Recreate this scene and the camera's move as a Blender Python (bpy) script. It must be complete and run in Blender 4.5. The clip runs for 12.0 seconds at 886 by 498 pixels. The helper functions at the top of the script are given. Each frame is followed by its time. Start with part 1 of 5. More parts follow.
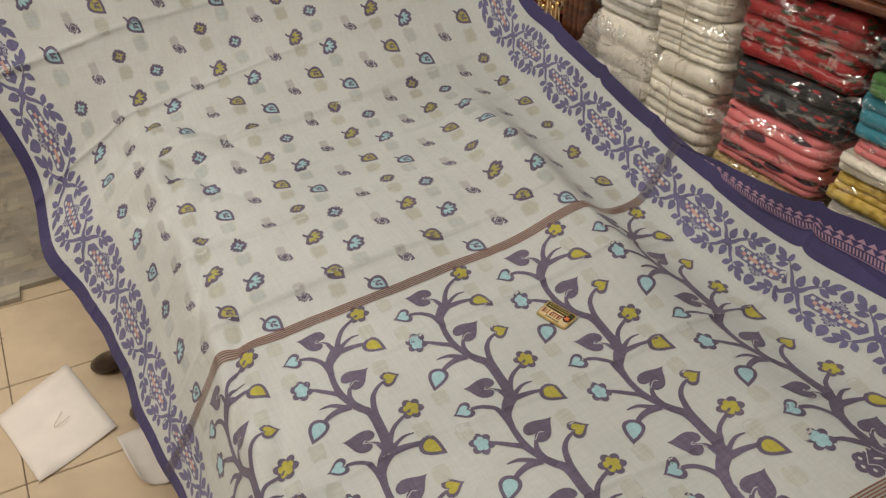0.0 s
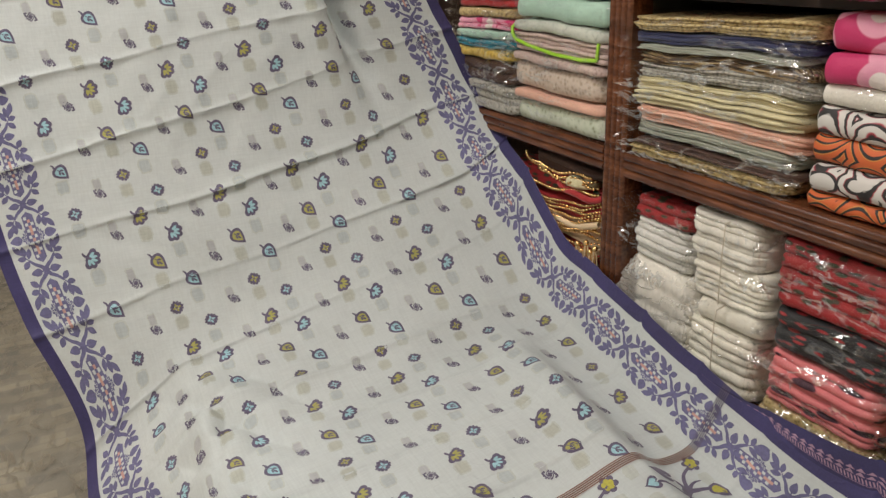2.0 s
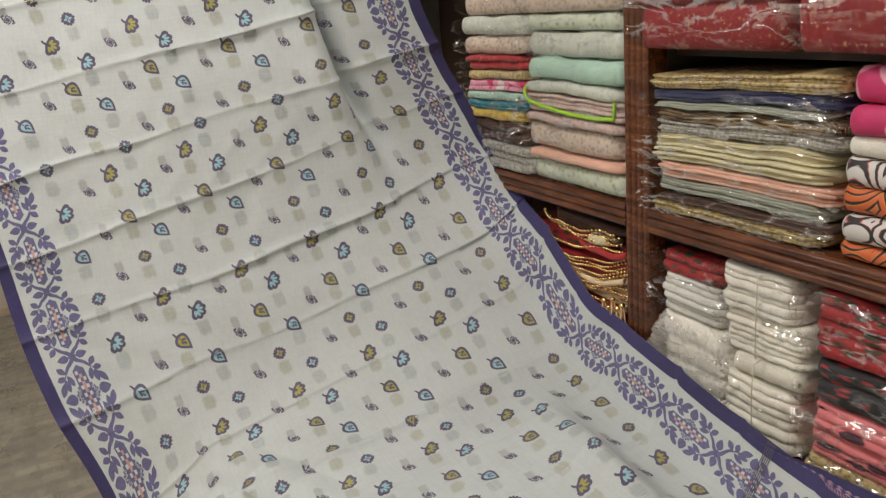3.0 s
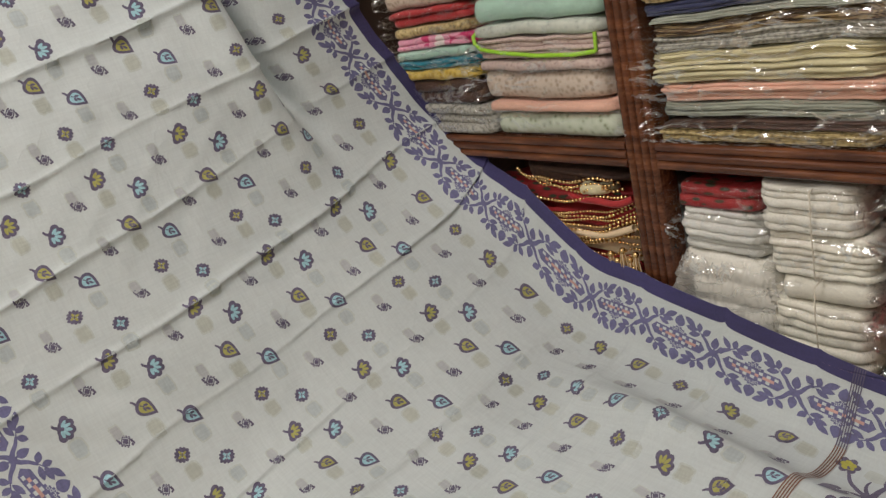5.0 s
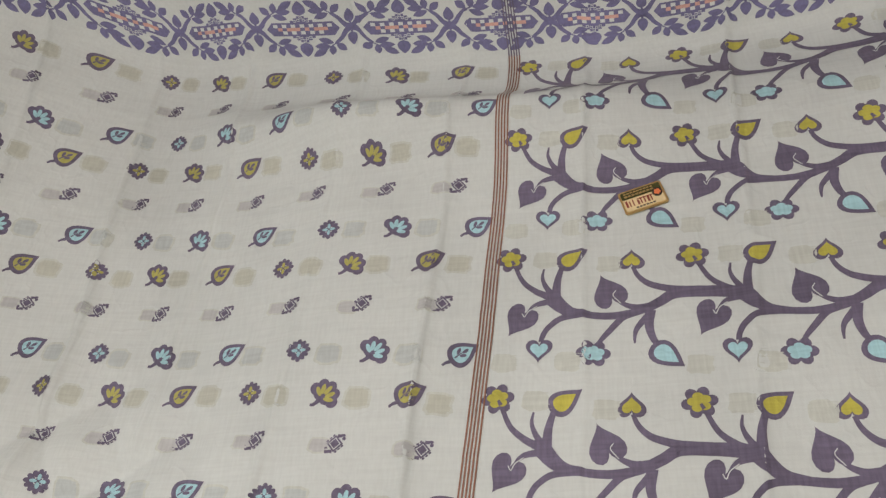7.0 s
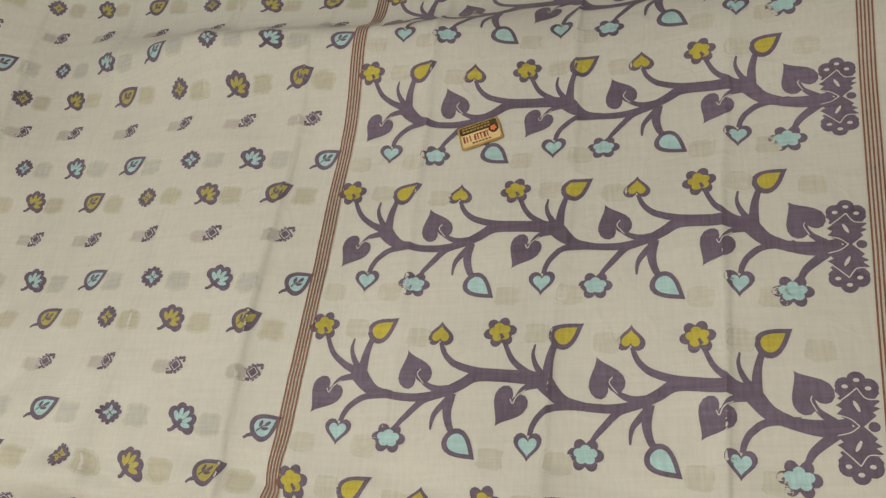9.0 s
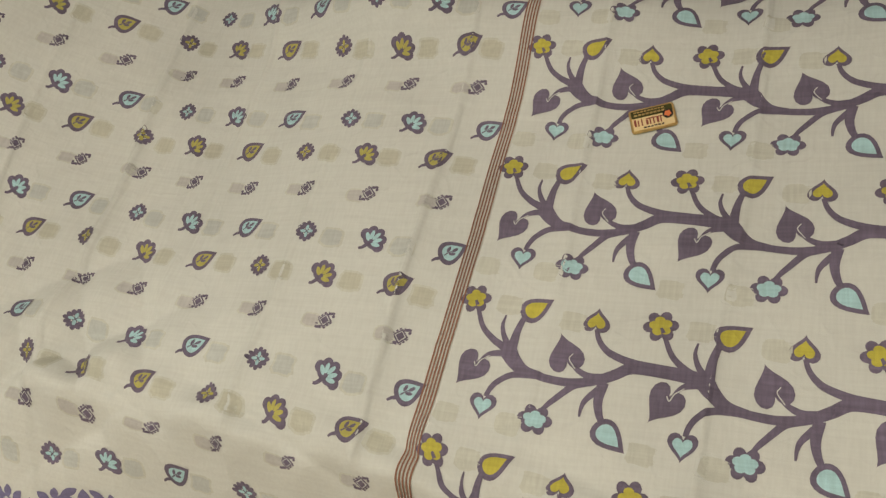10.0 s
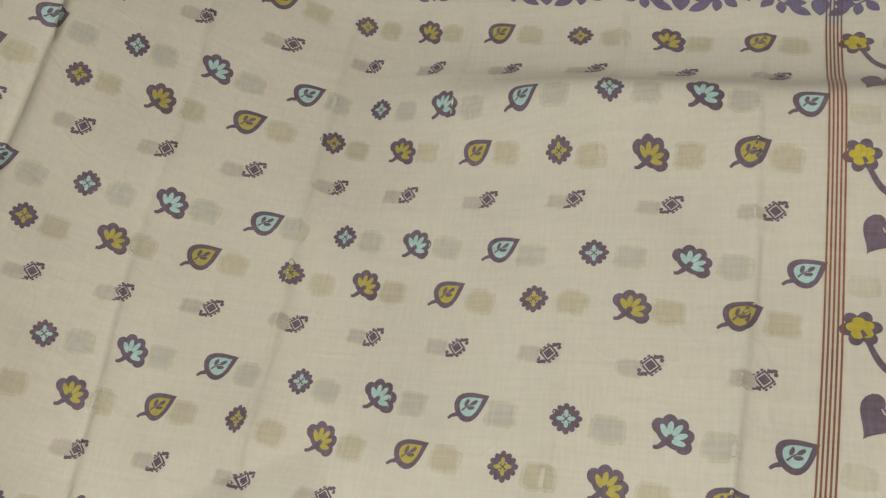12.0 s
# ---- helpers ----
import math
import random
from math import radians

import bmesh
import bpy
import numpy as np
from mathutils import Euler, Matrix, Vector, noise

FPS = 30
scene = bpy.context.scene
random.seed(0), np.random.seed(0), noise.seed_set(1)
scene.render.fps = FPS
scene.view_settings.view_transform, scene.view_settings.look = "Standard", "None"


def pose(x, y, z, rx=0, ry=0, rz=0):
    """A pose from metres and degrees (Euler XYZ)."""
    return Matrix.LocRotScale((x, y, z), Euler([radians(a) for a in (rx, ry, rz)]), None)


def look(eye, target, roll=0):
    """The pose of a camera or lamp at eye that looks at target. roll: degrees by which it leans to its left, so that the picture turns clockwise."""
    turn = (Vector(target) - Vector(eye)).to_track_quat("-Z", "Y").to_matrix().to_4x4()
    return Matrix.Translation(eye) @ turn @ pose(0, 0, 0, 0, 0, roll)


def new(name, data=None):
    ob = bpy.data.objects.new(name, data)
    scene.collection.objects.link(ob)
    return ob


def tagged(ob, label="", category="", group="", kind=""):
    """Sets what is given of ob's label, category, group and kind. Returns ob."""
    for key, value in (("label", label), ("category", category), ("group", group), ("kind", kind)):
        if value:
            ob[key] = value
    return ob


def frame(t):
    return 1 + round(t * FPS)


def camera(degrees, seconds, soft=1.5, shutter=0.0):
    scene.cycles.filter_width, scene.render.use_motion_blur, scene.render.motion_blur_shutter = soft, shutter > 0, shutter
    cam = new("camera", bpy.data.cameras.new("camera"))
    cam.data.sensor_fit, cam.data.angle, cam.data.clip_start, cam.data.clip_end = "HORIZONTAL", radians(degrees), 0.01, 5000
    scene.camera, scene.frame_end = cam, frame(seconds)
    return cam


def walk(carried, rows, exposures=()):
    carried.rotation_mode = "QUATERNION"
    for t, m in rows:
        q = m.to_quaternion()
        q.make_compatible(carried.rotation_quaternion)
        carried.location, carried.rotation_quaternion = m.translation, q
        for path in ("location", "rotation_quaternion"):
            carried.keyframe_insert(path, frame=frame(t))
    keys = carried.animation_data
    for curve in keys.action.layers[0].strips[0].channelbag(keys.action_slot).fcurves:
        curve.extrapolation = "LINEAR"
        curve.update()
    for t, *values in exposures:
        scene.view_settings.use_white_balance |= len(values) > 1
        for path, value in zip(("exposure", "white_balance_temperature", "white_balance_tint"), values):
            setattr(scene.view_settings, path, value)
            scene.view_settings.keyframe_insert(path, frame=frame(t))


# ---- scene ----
cam = camera(57.0, 12.0, soft=1.35)
PATH = [
    (0.0, (0.005, -0.012, 1.499), (0.824, 1.421, 0.368), 0.7),
    (0.5, (0.015, -0.004, 1.525), (0.826, 1.515, 0.507), 0.4),
    (1.0, (0.015, 0.006, 1.573), (0.831, 1.589, 0.661), -0.1),
    (1.5, (0.007, 0.004, 1.591), (0.839, 1.647, 0.812), -1.1),
    (2.0, (0.002, 0.019, 1.604), (0.851, 1.685, 0.898), -1.8),
    (2.5, (-0.007, 0.025, 1.625), (0.852, 1.710, 0.977), -3.4),
    (3.0, (-0.026, 0.060, 1.641), (0.837, 1.763, 1.046), -4.9),
    (3.2, (-0.043, 0.088, 1.641), (0.842, 1.791, 1.079), -5.6),
    (4.8, (-0.149, 0.352, 1.630), (1.011, 1.881, 1.069), -11.7),
    (5.0, (-0.101, 0.401, 1.617), (0.995, 1.922, 0.920), -13.9),
    (5.5, (-0.056, 0.531, 1.576), (0.964, 1.947, 0.598), -19.8),
    (6.0, (-0.052, 0.605, 1.538), (1.153, 1.691, 0.369), -21.1),
    (6.5, (-0.091, 0.691, 1.497), (1.212, 1.477, 0.199), -24.0),
    (7.0, (-0.085, 0.735, 1.465), (1.196, 1.312, 0.042), -25.2),
    (7.5, (-0.078, 0.723, 1.449), (1.158, 1.214, -0.044), -26.1),
    (7.7, (-0.079, 0.706, 1.443), (1.144, 1.169, -0.071), -26.0),
    (9.3, (-0.059, 0.490, 1.451), (0.998, 1.178, -0.102), -29.3),
    (9.5, (-0.055, 0.491, 1.462), (0.982, 1.241, -0.074), -30.0),
    (10.0, (-0.067, 0.590, 1.466), (0.939, 1.420, -0.050), -30.3),
    (10.5, (-0.074, 0.767, 1.459), (0.942, 1.597, -0.050), -30.8),
    (11.0, (-0.026, 0.888, 1.462), (1.004, 1.645, -0.076), -29.9),
    (11.5, (0.104, 0.979, 1.460), (1.130, 1.734, -0.081), -30.1),
    (12.0, (0.172, 1.045, 1.469), (1.196, 1.781, -0.084), -30.2),
]
EXPOSURE = [(0.0, -0.13, 6550, 15), (1.5, 0.0, 6200, 14), (3.0, -0.05, 6150, 14), (5.0, -0.17, 6050, 14), (5.5, -0.17, 6200, 14), (6.0, -0.06, 6350, 15), (6.5, -0.12, 6250, 16), (7.0, -0.08, 6200, 16), (7.7, -0.14, 6600, 14), (9.3, -0.17, 7100, 12), (10.5, -0.16, 7200, 11), (12.0, -0.12, 7200, 11)]
walk(cam, [(t, look(eye, target, roll)) for t, eye, target, roll in PATH], EXPOSURE)

# ---- light: a closed shop lit by ceiling panels ----
world = bpy.data.worlds.new("world")
scene.world = world
world.use_nodes = True
world.node_tree.nodes["Background"].inputs[0].default_value = (1.0, 0.95, 0.88, 1)
world.node_tree.nodes["Background"].inputs[1].default_value = 0.02
CEIL = 2.75
PANELS = [(0.10, 1.15, 0.6, 0.6, 21), (0.2, 2.9, 0.6, 0.6, 14), (-1.2, 1.3, 0.6, 0.6, 25), (-1.2, 3.0, 0.6, 0.6, 14), (0.2, -0.9, 0.6, 0.6, 10)]


# ---- materials ----
def material(name, rough=0.6, metal=0.0):
    m = bpy.data.materials.new(name)
    m.use_nodes = True
    b = m.node_tree.nodes["Principled BSDF"]
    b.inputs["Roughness"].default_value = rough
    b.inputs["Metallic"].default_value = metal
    return m, m.node_tree, b


def node(tree, kind, **values):
    n = tree.nodes.new(kind)
    for key, value in values.items():
        n.inputs[key.replace("_", " ")].default_value = value
    return n


def coords(tree, scale=(1, 1, 1), turn=(0, 0, 0)):
    tc = tree.nodes.new("ShaderNodeTexCoord")
    mp = tree.nodes.new("ShaderNodeMapping")
    mp.inputs["Scale"].default_value = scale
    mp.inputs["Rotation"].default_value = turn
    tree.links.new(tc.outputs["Object"], mp.inputs["Vector"])
    return mp.outputs["Vector"]


def ramp(tree, fac, stops):
    r = tree.nodes.new("ShaderNodeValToRGB")
    els = r.color_ramp.elements
    while len(els) < len(stops):
        els.new(0.5)
    for e, (p, c) in zip(els, stops):
        e.position, e.color = p, (*c, 1)
    tree.links.new(fac, r.inputs["Fac"])
    return r.outputs["Color"]


def mixed(tree, fac, a, b, mode="MIX"):
    m = tree.nodes.new("ShaderNodeMix")
    m.data_type, m.blend_type = "RGBA", mode
    for sock, val in ((m.inputs["Factor"], fac), (m.inputs["A"], a), (m.inputs["B"], b)):
        if isinstance(val, bpy.types.NodeSocket):
            tree.links.new(val, sock)
        elif isinstance(val, (int, float)):
            sock.default_value = val
        else:
            sock.default_value = (*val, 1)
    return m.outputs["Result"]


def bumped(tree, shader, height, strength=0.3, distance=0.002):
    b = node(tree, "ShaderNodeBump", Strength=strength, Distance=distance)
    tree.links.new(height, b.inputs["Height"])
    tree.links.new(b.outputs["Normal"], shader.inputs["Normal"])


def noise_fac(tree, vec, scale, detail=4.0, rough=0.55):
    n = node(tree, "ShaderNodeTexNoise", Scale=scale, Detail=detail, Roughness=rough)
    tree.links.new(vec, n.inputs["Vector"])
    return n.outputs["Fac"]


def cloth(name, colour, vary=0.10, rough=0.75, weave=900.0, sheer=0.0, threads=0.12):
    """Woven cloth: two thread directions, slubs and a slow unevenness of the dye."""
    m, tree, b = material(name, rough)
    vec = coords(tree)
    big = noise_fac(tree, vec, 5.0, 3.0)
    slub = noise_fac(tree, coords(tree, (260, 14, 40)), 1.0, 2.0)
    slub2 = noise_fac(tree, coords(tree, (14, 260, 260)), 1.0, 2.0)
    lo = tuple(c * (1 - vary) for c in colour)
    hi = tuple(min(0.92, c * (1 + vary)) for c in colour)
    col = ramp(tree, big, [(0.3, lo), (0.7, hi)])
    col = mixed(tree, threads, col, ramp(tree, slub, [(0.35, (0.55, 0.55, 0.55)), (0.65, (1, 1, 1))]), "MULTIPLY")
    col = mixed(tree, threads, col, ramp(tree, slub2, [(0.35, (0.55, 0.55, 0.55)), (0.65, (1, 1, 1))]), "MULTIPLY")
    tree.links.new(col, b.inputs["Base Color"])
    if weave == 700.0:
        a, c = noise_fac(tree, vec, 8.0, 2.0, 0.5), noise_fac(tree, coords(tree, (1, 1, 1), (0.4, 0.9, 0.2)), 17.0, 2.0, 0.5)
        press = [(0.44, (0, 0, 0)), (0.50, (1, 1, 1)), (0.53, (0.2, 0.2, 0.2)), (0.60, (0, 0, 0))]
        crumple = node(tree, "ShaderNodeBump", Strength=0.30, Distance=0.0030)
        tree.links.new(mixed(tree, 0.4, ramp(tree, a, press), ramp(tree, c, press)), crumple.inputs["Height"])
        fine = node(tree, "ShaderNodeBump", Strength=0.25, Distance=0.0008)
        tree.links.new(noise_fac(tree, vec, weave, 2.0), fine.inputs["Height"])
        tree.links.new(crumple.outputs[0], fine.inputs["Normal"])
        tree.links.new(fine.outputs[0], b.inputs["Normal"])
    else:
        bumped(tree, b, noise_fac(tree, vec, weave, 2.0), 0.25, 0.0008)
    b.inputs["Sheen Weight"].default_value = 0.15
    if sheer:
        tr = tree.nodes.new("ShaderNodeBsdfTranslucent")
        tree.links.new(col, tr.inputs["Color"])
        mx = tree.nodes.new("ShaderNodeMixShader")
        mx.inputs[0].default_value = sheer
        out = tree.nodes["Material Output"]
        tree.links.new(b.outputs[0], mx.inputs[1])
        tree.links.new(tr.outputs[0], mx.inputs[2])
        tree.links.new(mx.outputs[0], out.inputs[0])
    return m


def printed(name, stops, scale=30.0, kind="VORONOI", rough=0.65, stretch=(1, 1, 1)):
    """A printed or brocade cloth: a small pattern over folds."""
    m, tree, b = material(name, rough)
    vec = coords(tree, stretch)
    if kind == "VORONOI":
        v = node(tree, "ShaderNodeTexVoronoi", Scale=scale)
        tree.links.new(vec, v.inputs["Vector"])
        fac = v.outputs["Distance"]
    elif kind == "RINGS":
        v = node(tree, "ShaderNodeTexWave", Scale=scale, Distortion=2.5, Detail=2.0)
        v.wave_type = "RINGS"
        tree.links.new(vec, v.inputs["Vector"])
        fac = v.outputs["Fac"]
    elif kind == "ROUNDS":
        v = node(tree, "ShaderNodeTexVoronoi", Scale=scale, Randomness=0.35)
        tree.links.new(vec, v.inputs["Vector"])
        rings = tree.nodes.new("ShaderNodeMath")
        rings.operation = "MULTIPLY"
        rings.inputs[1].default_value = 7.0
        tree.links.new(v.outputs["Distance"], rings.inputs[0])
        part_of = tree.nodes.new("ShaderNodeMath")
        part_of.operation = "FRACT"
        tree.links.new(rings.outputs[0], part_of.inputs[0])
        fac = part_of.outputs[0]
    elif kind == "BANDS":
        v = node(tree, "ShaderNodeTexWave", Scale=scale, Distortion=3.0, Detail=3.0)
        tree.links.new(vec, v.inputs["Vector"])
        fac = v.outputs["Fac"]
    else:
        fac = noise_fac(tree, vec, scale, 5.0, 0.6)
    col = ramp(tree, fac, stops)
    col = mixed(tree, 0.25, col, ramp(tree, noise_fac(tree, vec, 9.0), [(0.3, (0.5, 0.5, 0.5)), (0.7, (1, 1, 1))]), "MULTIPLY")
    tree.links.new(col, b.inputs["Base Color"])
    bumped(tree, b, noise_fac(tree, vec, 120.0), 0.35, 0.003)
    b.inputs["Sheen Weight"].default_value = 0.04
    return m


def wood(name):
    m, tree, b = material(name, 0.24)
    vec = coords(tree, (30, 3.5, 30))
    fac = noise_fac(tree, vec, 2.2, 6.0, 0.65)
    col = ramp(tree, fac, [(0.25, (0.034, 0.010, 0.005)), (0.5, (0.125, 0.042, 0.017)), (0.8, (0.27, 0.105, 0.042))])
    worn = noise_fac(tree, coords(tree), 7.0, 5.0)
    col = mixed(tree, 0.55, col, ramp(tree, worn, [(0.35, (0.35, 0.33, 0.32)), (0.7, (1, 1, 1))]), "MULTIPLY")
    tree.links.new(col, b.inputs["Base Color"])
    bumped(tree, b, fac, 0.2, 0.002)
    return m


def film(name, cloud=0.0):
    """Clear packing film: mostly open, a thin even sheen, long streaks of gloss on its creases."""
    m, tree, b = material(name, 0.08)
    tree.nodes.remove(b)
    gl = node(tree, "ShaderNodeBsdfGlossy", Color=(1, 1, 1, 1), Roughness=0.10)
    vec = coords(tree, (1.0, 0.42, 1.5), (0.35, 0.0, 0.0))
    fold = node(tree, "ShaderNodeTexNoise", Scale=17.0, Detail=3.0, Roughness=0.55, Distortion=0.5)
    tree.links.new(vec, fold.inputs["Vector"])
    where = noise_fac(tree, vec, 7.0, 2.0)
    lines = ramp(tree, fold.outputs["Fac"], [(0.455, (0, 0, 0)), (0.495, (1, 1, 1)), (0.505, (1, 1, 1)), (0.545, (0, 0, 0))])
    lines = mixed(tree, 1.0, lines, ramp(tree, where, [(0.38, (0, 0, 0)), (0.58, (1, 1, 1))]), "MULTIPLY")
    amount = node(tree, "ShaderNodeMapRange")
    amount.inputs["To Min"].default_value = 0.022
    amount.inputs["To Max"].default_value = 0.55
    tree.links.new(lines, amount.inputs["Value"])
    bp = node(tree, "ShaderNodeBump", Strength=1.0, Distance=0.016)
    fine = noise_fac(tree, coords(tree, (1.0, 0.6, 1.3), (0.6, 0.0, 0.0)), 55.0, 2.0)
    tree.links.new(mixed(tree, 0.22, fold.outputs["Fac"], fine), bp.inputs["Height"])
    tree.links.new(bp.outputs[0], gl.inputs["Normal"])
    op = node(tree, "ShaderNodeBsdfTransparent", Color=(0.97, 0.97, 0.96, 1))
    through_film = op.outputs[0]
    if cloud:
        milk = node(tree, "ShaderNodeBsdfDiffuse", Color=(0.72, 0.70, 0.64, 1))
        mk = tree.nodes.new("ShaderNodeMixShader")
        mk.inputs[0].default_value = cloud
        tree.links.new(op.outputs[0], mk.inputs[1])
        tree.links.new(milk.outputs[0], mk.inputs[2])
        through_film = mk.outputs[0]
    mx = tree.nodes.new("ShaderNodeMixShader")
    tree.links.new(amount.outputs[0], mx.inputs[0])
    tree.links.new(through_film, mx.inputs[1])
    tree.links.new(gl.outputs[0], mx.inputs[2])
    tree.links.new(mx.outputs[0], tree.nodes["Material Output"].inputs[0])
    return m


def plain(name, colour, rough=0.5, metal=0.0, vary=0.12, scale=20.0):
    m, tree, b = material(name, rough, metal)
    vec = coords(tree)
    fac = noise_fac(tree, vec, scale, 5.0)
    tree.links.new(ramp(tree, fac, [(0.3, tuple(c * (1 - vary) for c in colour)), (0.7, tuple(min(1, c * (1 + vary)) for c in colour))]), b.inputs["Base Color"])
    bumped(tree, b, noise_fac(tree, vec, scale * 6), 0.15, 0.001)
    return m


GROUND = (0.635, 0.685, 0.675)
M_CLOTH = cloth("saree_ground", GROUND, 0.05, 0.8, 700.0, 0.22, 0.11)
M_DARK = cloth("dark_purple_thread", (0.140, 0.120, 0.190), 0.2, 0.8, 700.0, 0.0, 0.5)
M_LAV = cloth("lavender_thread", (0.152, 0.148, 0.285), 0.15, 0.8, 700.0, 0.0, 0.4)
M_YELLOW = cloth("mustard_thread", (0.45, 0.42, 0.065), 0.12, 0.8, 700.0, 0.0, 0.3)
M_BLUE = cloth("pale_blue_thread", (0.36, 0.60, 0.66), 0.10, 0.8, 700.0, 0.0, 0.3)
M_OCHRE = cloth("ochre_thread", (0.40, 0.385, 0.105), 0.12, 0.8, 700.0, 0.0, 0.3)
M_BROWN = cloth("russet_thread", (0.24, 0.11, 0.07), 0.2, 0.8, 700.0, 0.0, 0.4)
M_PINK = cloth("pink_thread", (0.60, 0.36, 0.31), 0.12, 0.8, 700.0, 0.0, 0.3)
M_NAVY = cloth("navy_selvage", (0.040, 0.033, 0.128), 0.2, 0.7, 700.0, 0.0, 0.3)
M_GHOST_Y = cloth("float_behind_mustard", (0.545, 0.570, 0.500), 0.10, 0.8, 700.0, 0.22, 0.2)
M_GHOST_B = cloth("float_behind_blue", (0.535, 0.590, 0.590), 0.10, 0.8, 700.0, 0.22, 0.2)
M_GHOST_P = cloth("float_behind_purple", (0.530, 0.548, 0.555), 0.10, 0.8, 700.0, 0.22, 0.2)
M_GHOST_V = cloth("float_behind_pallu", (0.60, 0.64, 0.595), 0.06, 0.8, 700.0, 0.22, 0.2)
M_WOOD = wood("dark_polished_wood")
M_FILM = film("clear_film")
M_FILM_HEAVY = film("clouded_film", 0.40)


# ---- mesh helpers ----
def mesh_object(name, verts, faces, mats, parent=None, label="", slots=None, smooth=True):
    me = bpy.data.meshes.new(name)
    me.from_pydata([tuple(v) for v in verts], [], [tuple(f) for f in faces])
    for m in mats:
        me.materials.append(m)
    if slots is not None:
        me.polygons.foreach_set("material_index", np.asarray(slots, dtype=np.int32))
    if smooth:
        me.polygons.foreach_set("use_smooth", np.ones(len(me.polygons), dtype=bool))
    me.update()
    ob = new(name, me)
    if parent:
        ob.parent = parent
    if label:
        tagged(ob, label)
    return ob


def part(name, bm, mat, parent=None, label="", smooth=False):
    me = bpy.data.meshes.new(name)
    bm.to_mesh(me)
    bm.free()
    me.materials.append(mat)
    if smooth:
        me.polygons.foreach_set("use_smooth", np.ones(len(me.polygons), dtype=bool))
    ob = new(name, me)
    if parent:
        ob.parent = parent
    if label:
        tagged(ob, label)
    return ob


def box_bm(x0, x1, y0, y1, z0, z1, bevel=0.004):
    bm = bmesh.new()
    bmesh.ops.create_cube(bm, size=1)
    for v in bm.verts:
        v.co = ((x0 + x1) / 2 + v.co.x * (x1 - x0), (y0 + y1) / 2 + v.co.y * (y1 - y0), (z0 + z1) / 2 + v.co.z * (z1 - z0))
    if bevel:
        bmesh.ops.bevel(bm, geom=bm.edges[:], offset=bevel, segments=2, affect="EDGES")
    return bm


def empty(name, x, y, z, label="", category="", group="", kind=""):
    ob = new(name)
    ob.location = (x, y, z)
    return tagged(ob, label, category, group, kind)


def under(parent, ob):
    """Hang a part built in world places under a thing that stands elsewhere."""
    ob.parent = parent
    ob.matrix_parent_inverse = Matrix.Translation(parent.location).inverted()
    return ob


# ---- the drape of the saree: u across the cloth, v along it ----
def spline(knots, smooth=3):
    ks, vs = np.array(knots).T
    xs = np.linspace(ks[0], ks[-1], 700)
    m = np.gradient(vs, ks)
    i = np.clip(np.searchsorted(ks, xs) - 1, 0, len(ks) - 2)
    h = ks[i + 1] - ks[i]
    t = (xs - ks[i]) / h
    ys = ((1 + 2 * t) * (1 - t) ** 2 * vs[i] + t * (1 - t) ** 2 * h * m[i] + t * t * (3 - 2 * t) * vs[i + 1] + t * t * (t - 1) * h * m[i + 1])
    return lambda v: np.interp(v, xs, ys)


def step(a, b, x):
    t = np.clip((x - a) / (b - a), 0, 1)
    return t * t * (3 - 2 * t)


def soft(d, r=0.02):
    return 0.5 * (d + np.sqrt(d * d + r * r))


Z_OF = spline([(-0.1, 0.595), (0.5, 0.628), (0.85, 0.645), (1.13, 0.660), (1.46, 0.668), (1.63, 0.682), (1.788, 0.735), (1.95, 0.850), (2.117, 1.004), (2.446, 1.300), (2.775, 1.588), (3.12, 1.91), (3.62, 2.38)])
Y_OF = spline([(-0.1, -0.1), (1.0, 1.0), (1.46, 1.458), (1.63, 1.627), (1.788, 1.785), (1.95, 1.900), (2.117, 1.968), (2.446, 2.035), (2.775, 2.095), (3.12, 2.150), (3.62, 2.23)])
X_OF = spline([(-0.1, -0.06), (1.0, -0.002), (1.13, 0.008), (1.46, 0.034), (1.788, 0.047), (2.117, -0.005), (2.446, -0.080), (2.775, -0.140), (3.12, -0.205), (3.62, -0.30)])
TILT_OF = spline([(-0.1, 0.098), (1.46, 0.098), (1.62, 0.16), (1.788, 0.275), (1.95, 0.24), (2.117, 0.175), (2.446, 0.165), (2.775, 0.19), (3.62, 0.20)])
SIDE_FALL = spline([(-0.1, 0.81), (0.6, 0.81), (0.9, 0.75), (1.1, 0.71), (1.3, 0.75), (1.5, 0.81), (1.7, 0.64), (1.9, 0.41), (3.62, 0.41)])
SIDE_IN = spline([(-0.1, 0.44), (0.6, 0.44), (0.9, 0.61), (1.1, 0.47), (1.3, 0.41), (1.5, 0.28), (1.7, 0.07), (1.9, 0.29), (3.62, 0.29)])
U0, U1, V0, V1 = -0.10, 1.18, -0.02, 3.60
CREASES = (0.49, 0.68, 0.875, 1.065, 1.25, 1.447, 1.620, 1.812, 2.005, 2.186, 2.382, 2.556, 2.749, 2.94, 3.13, 3.32, 3.50)


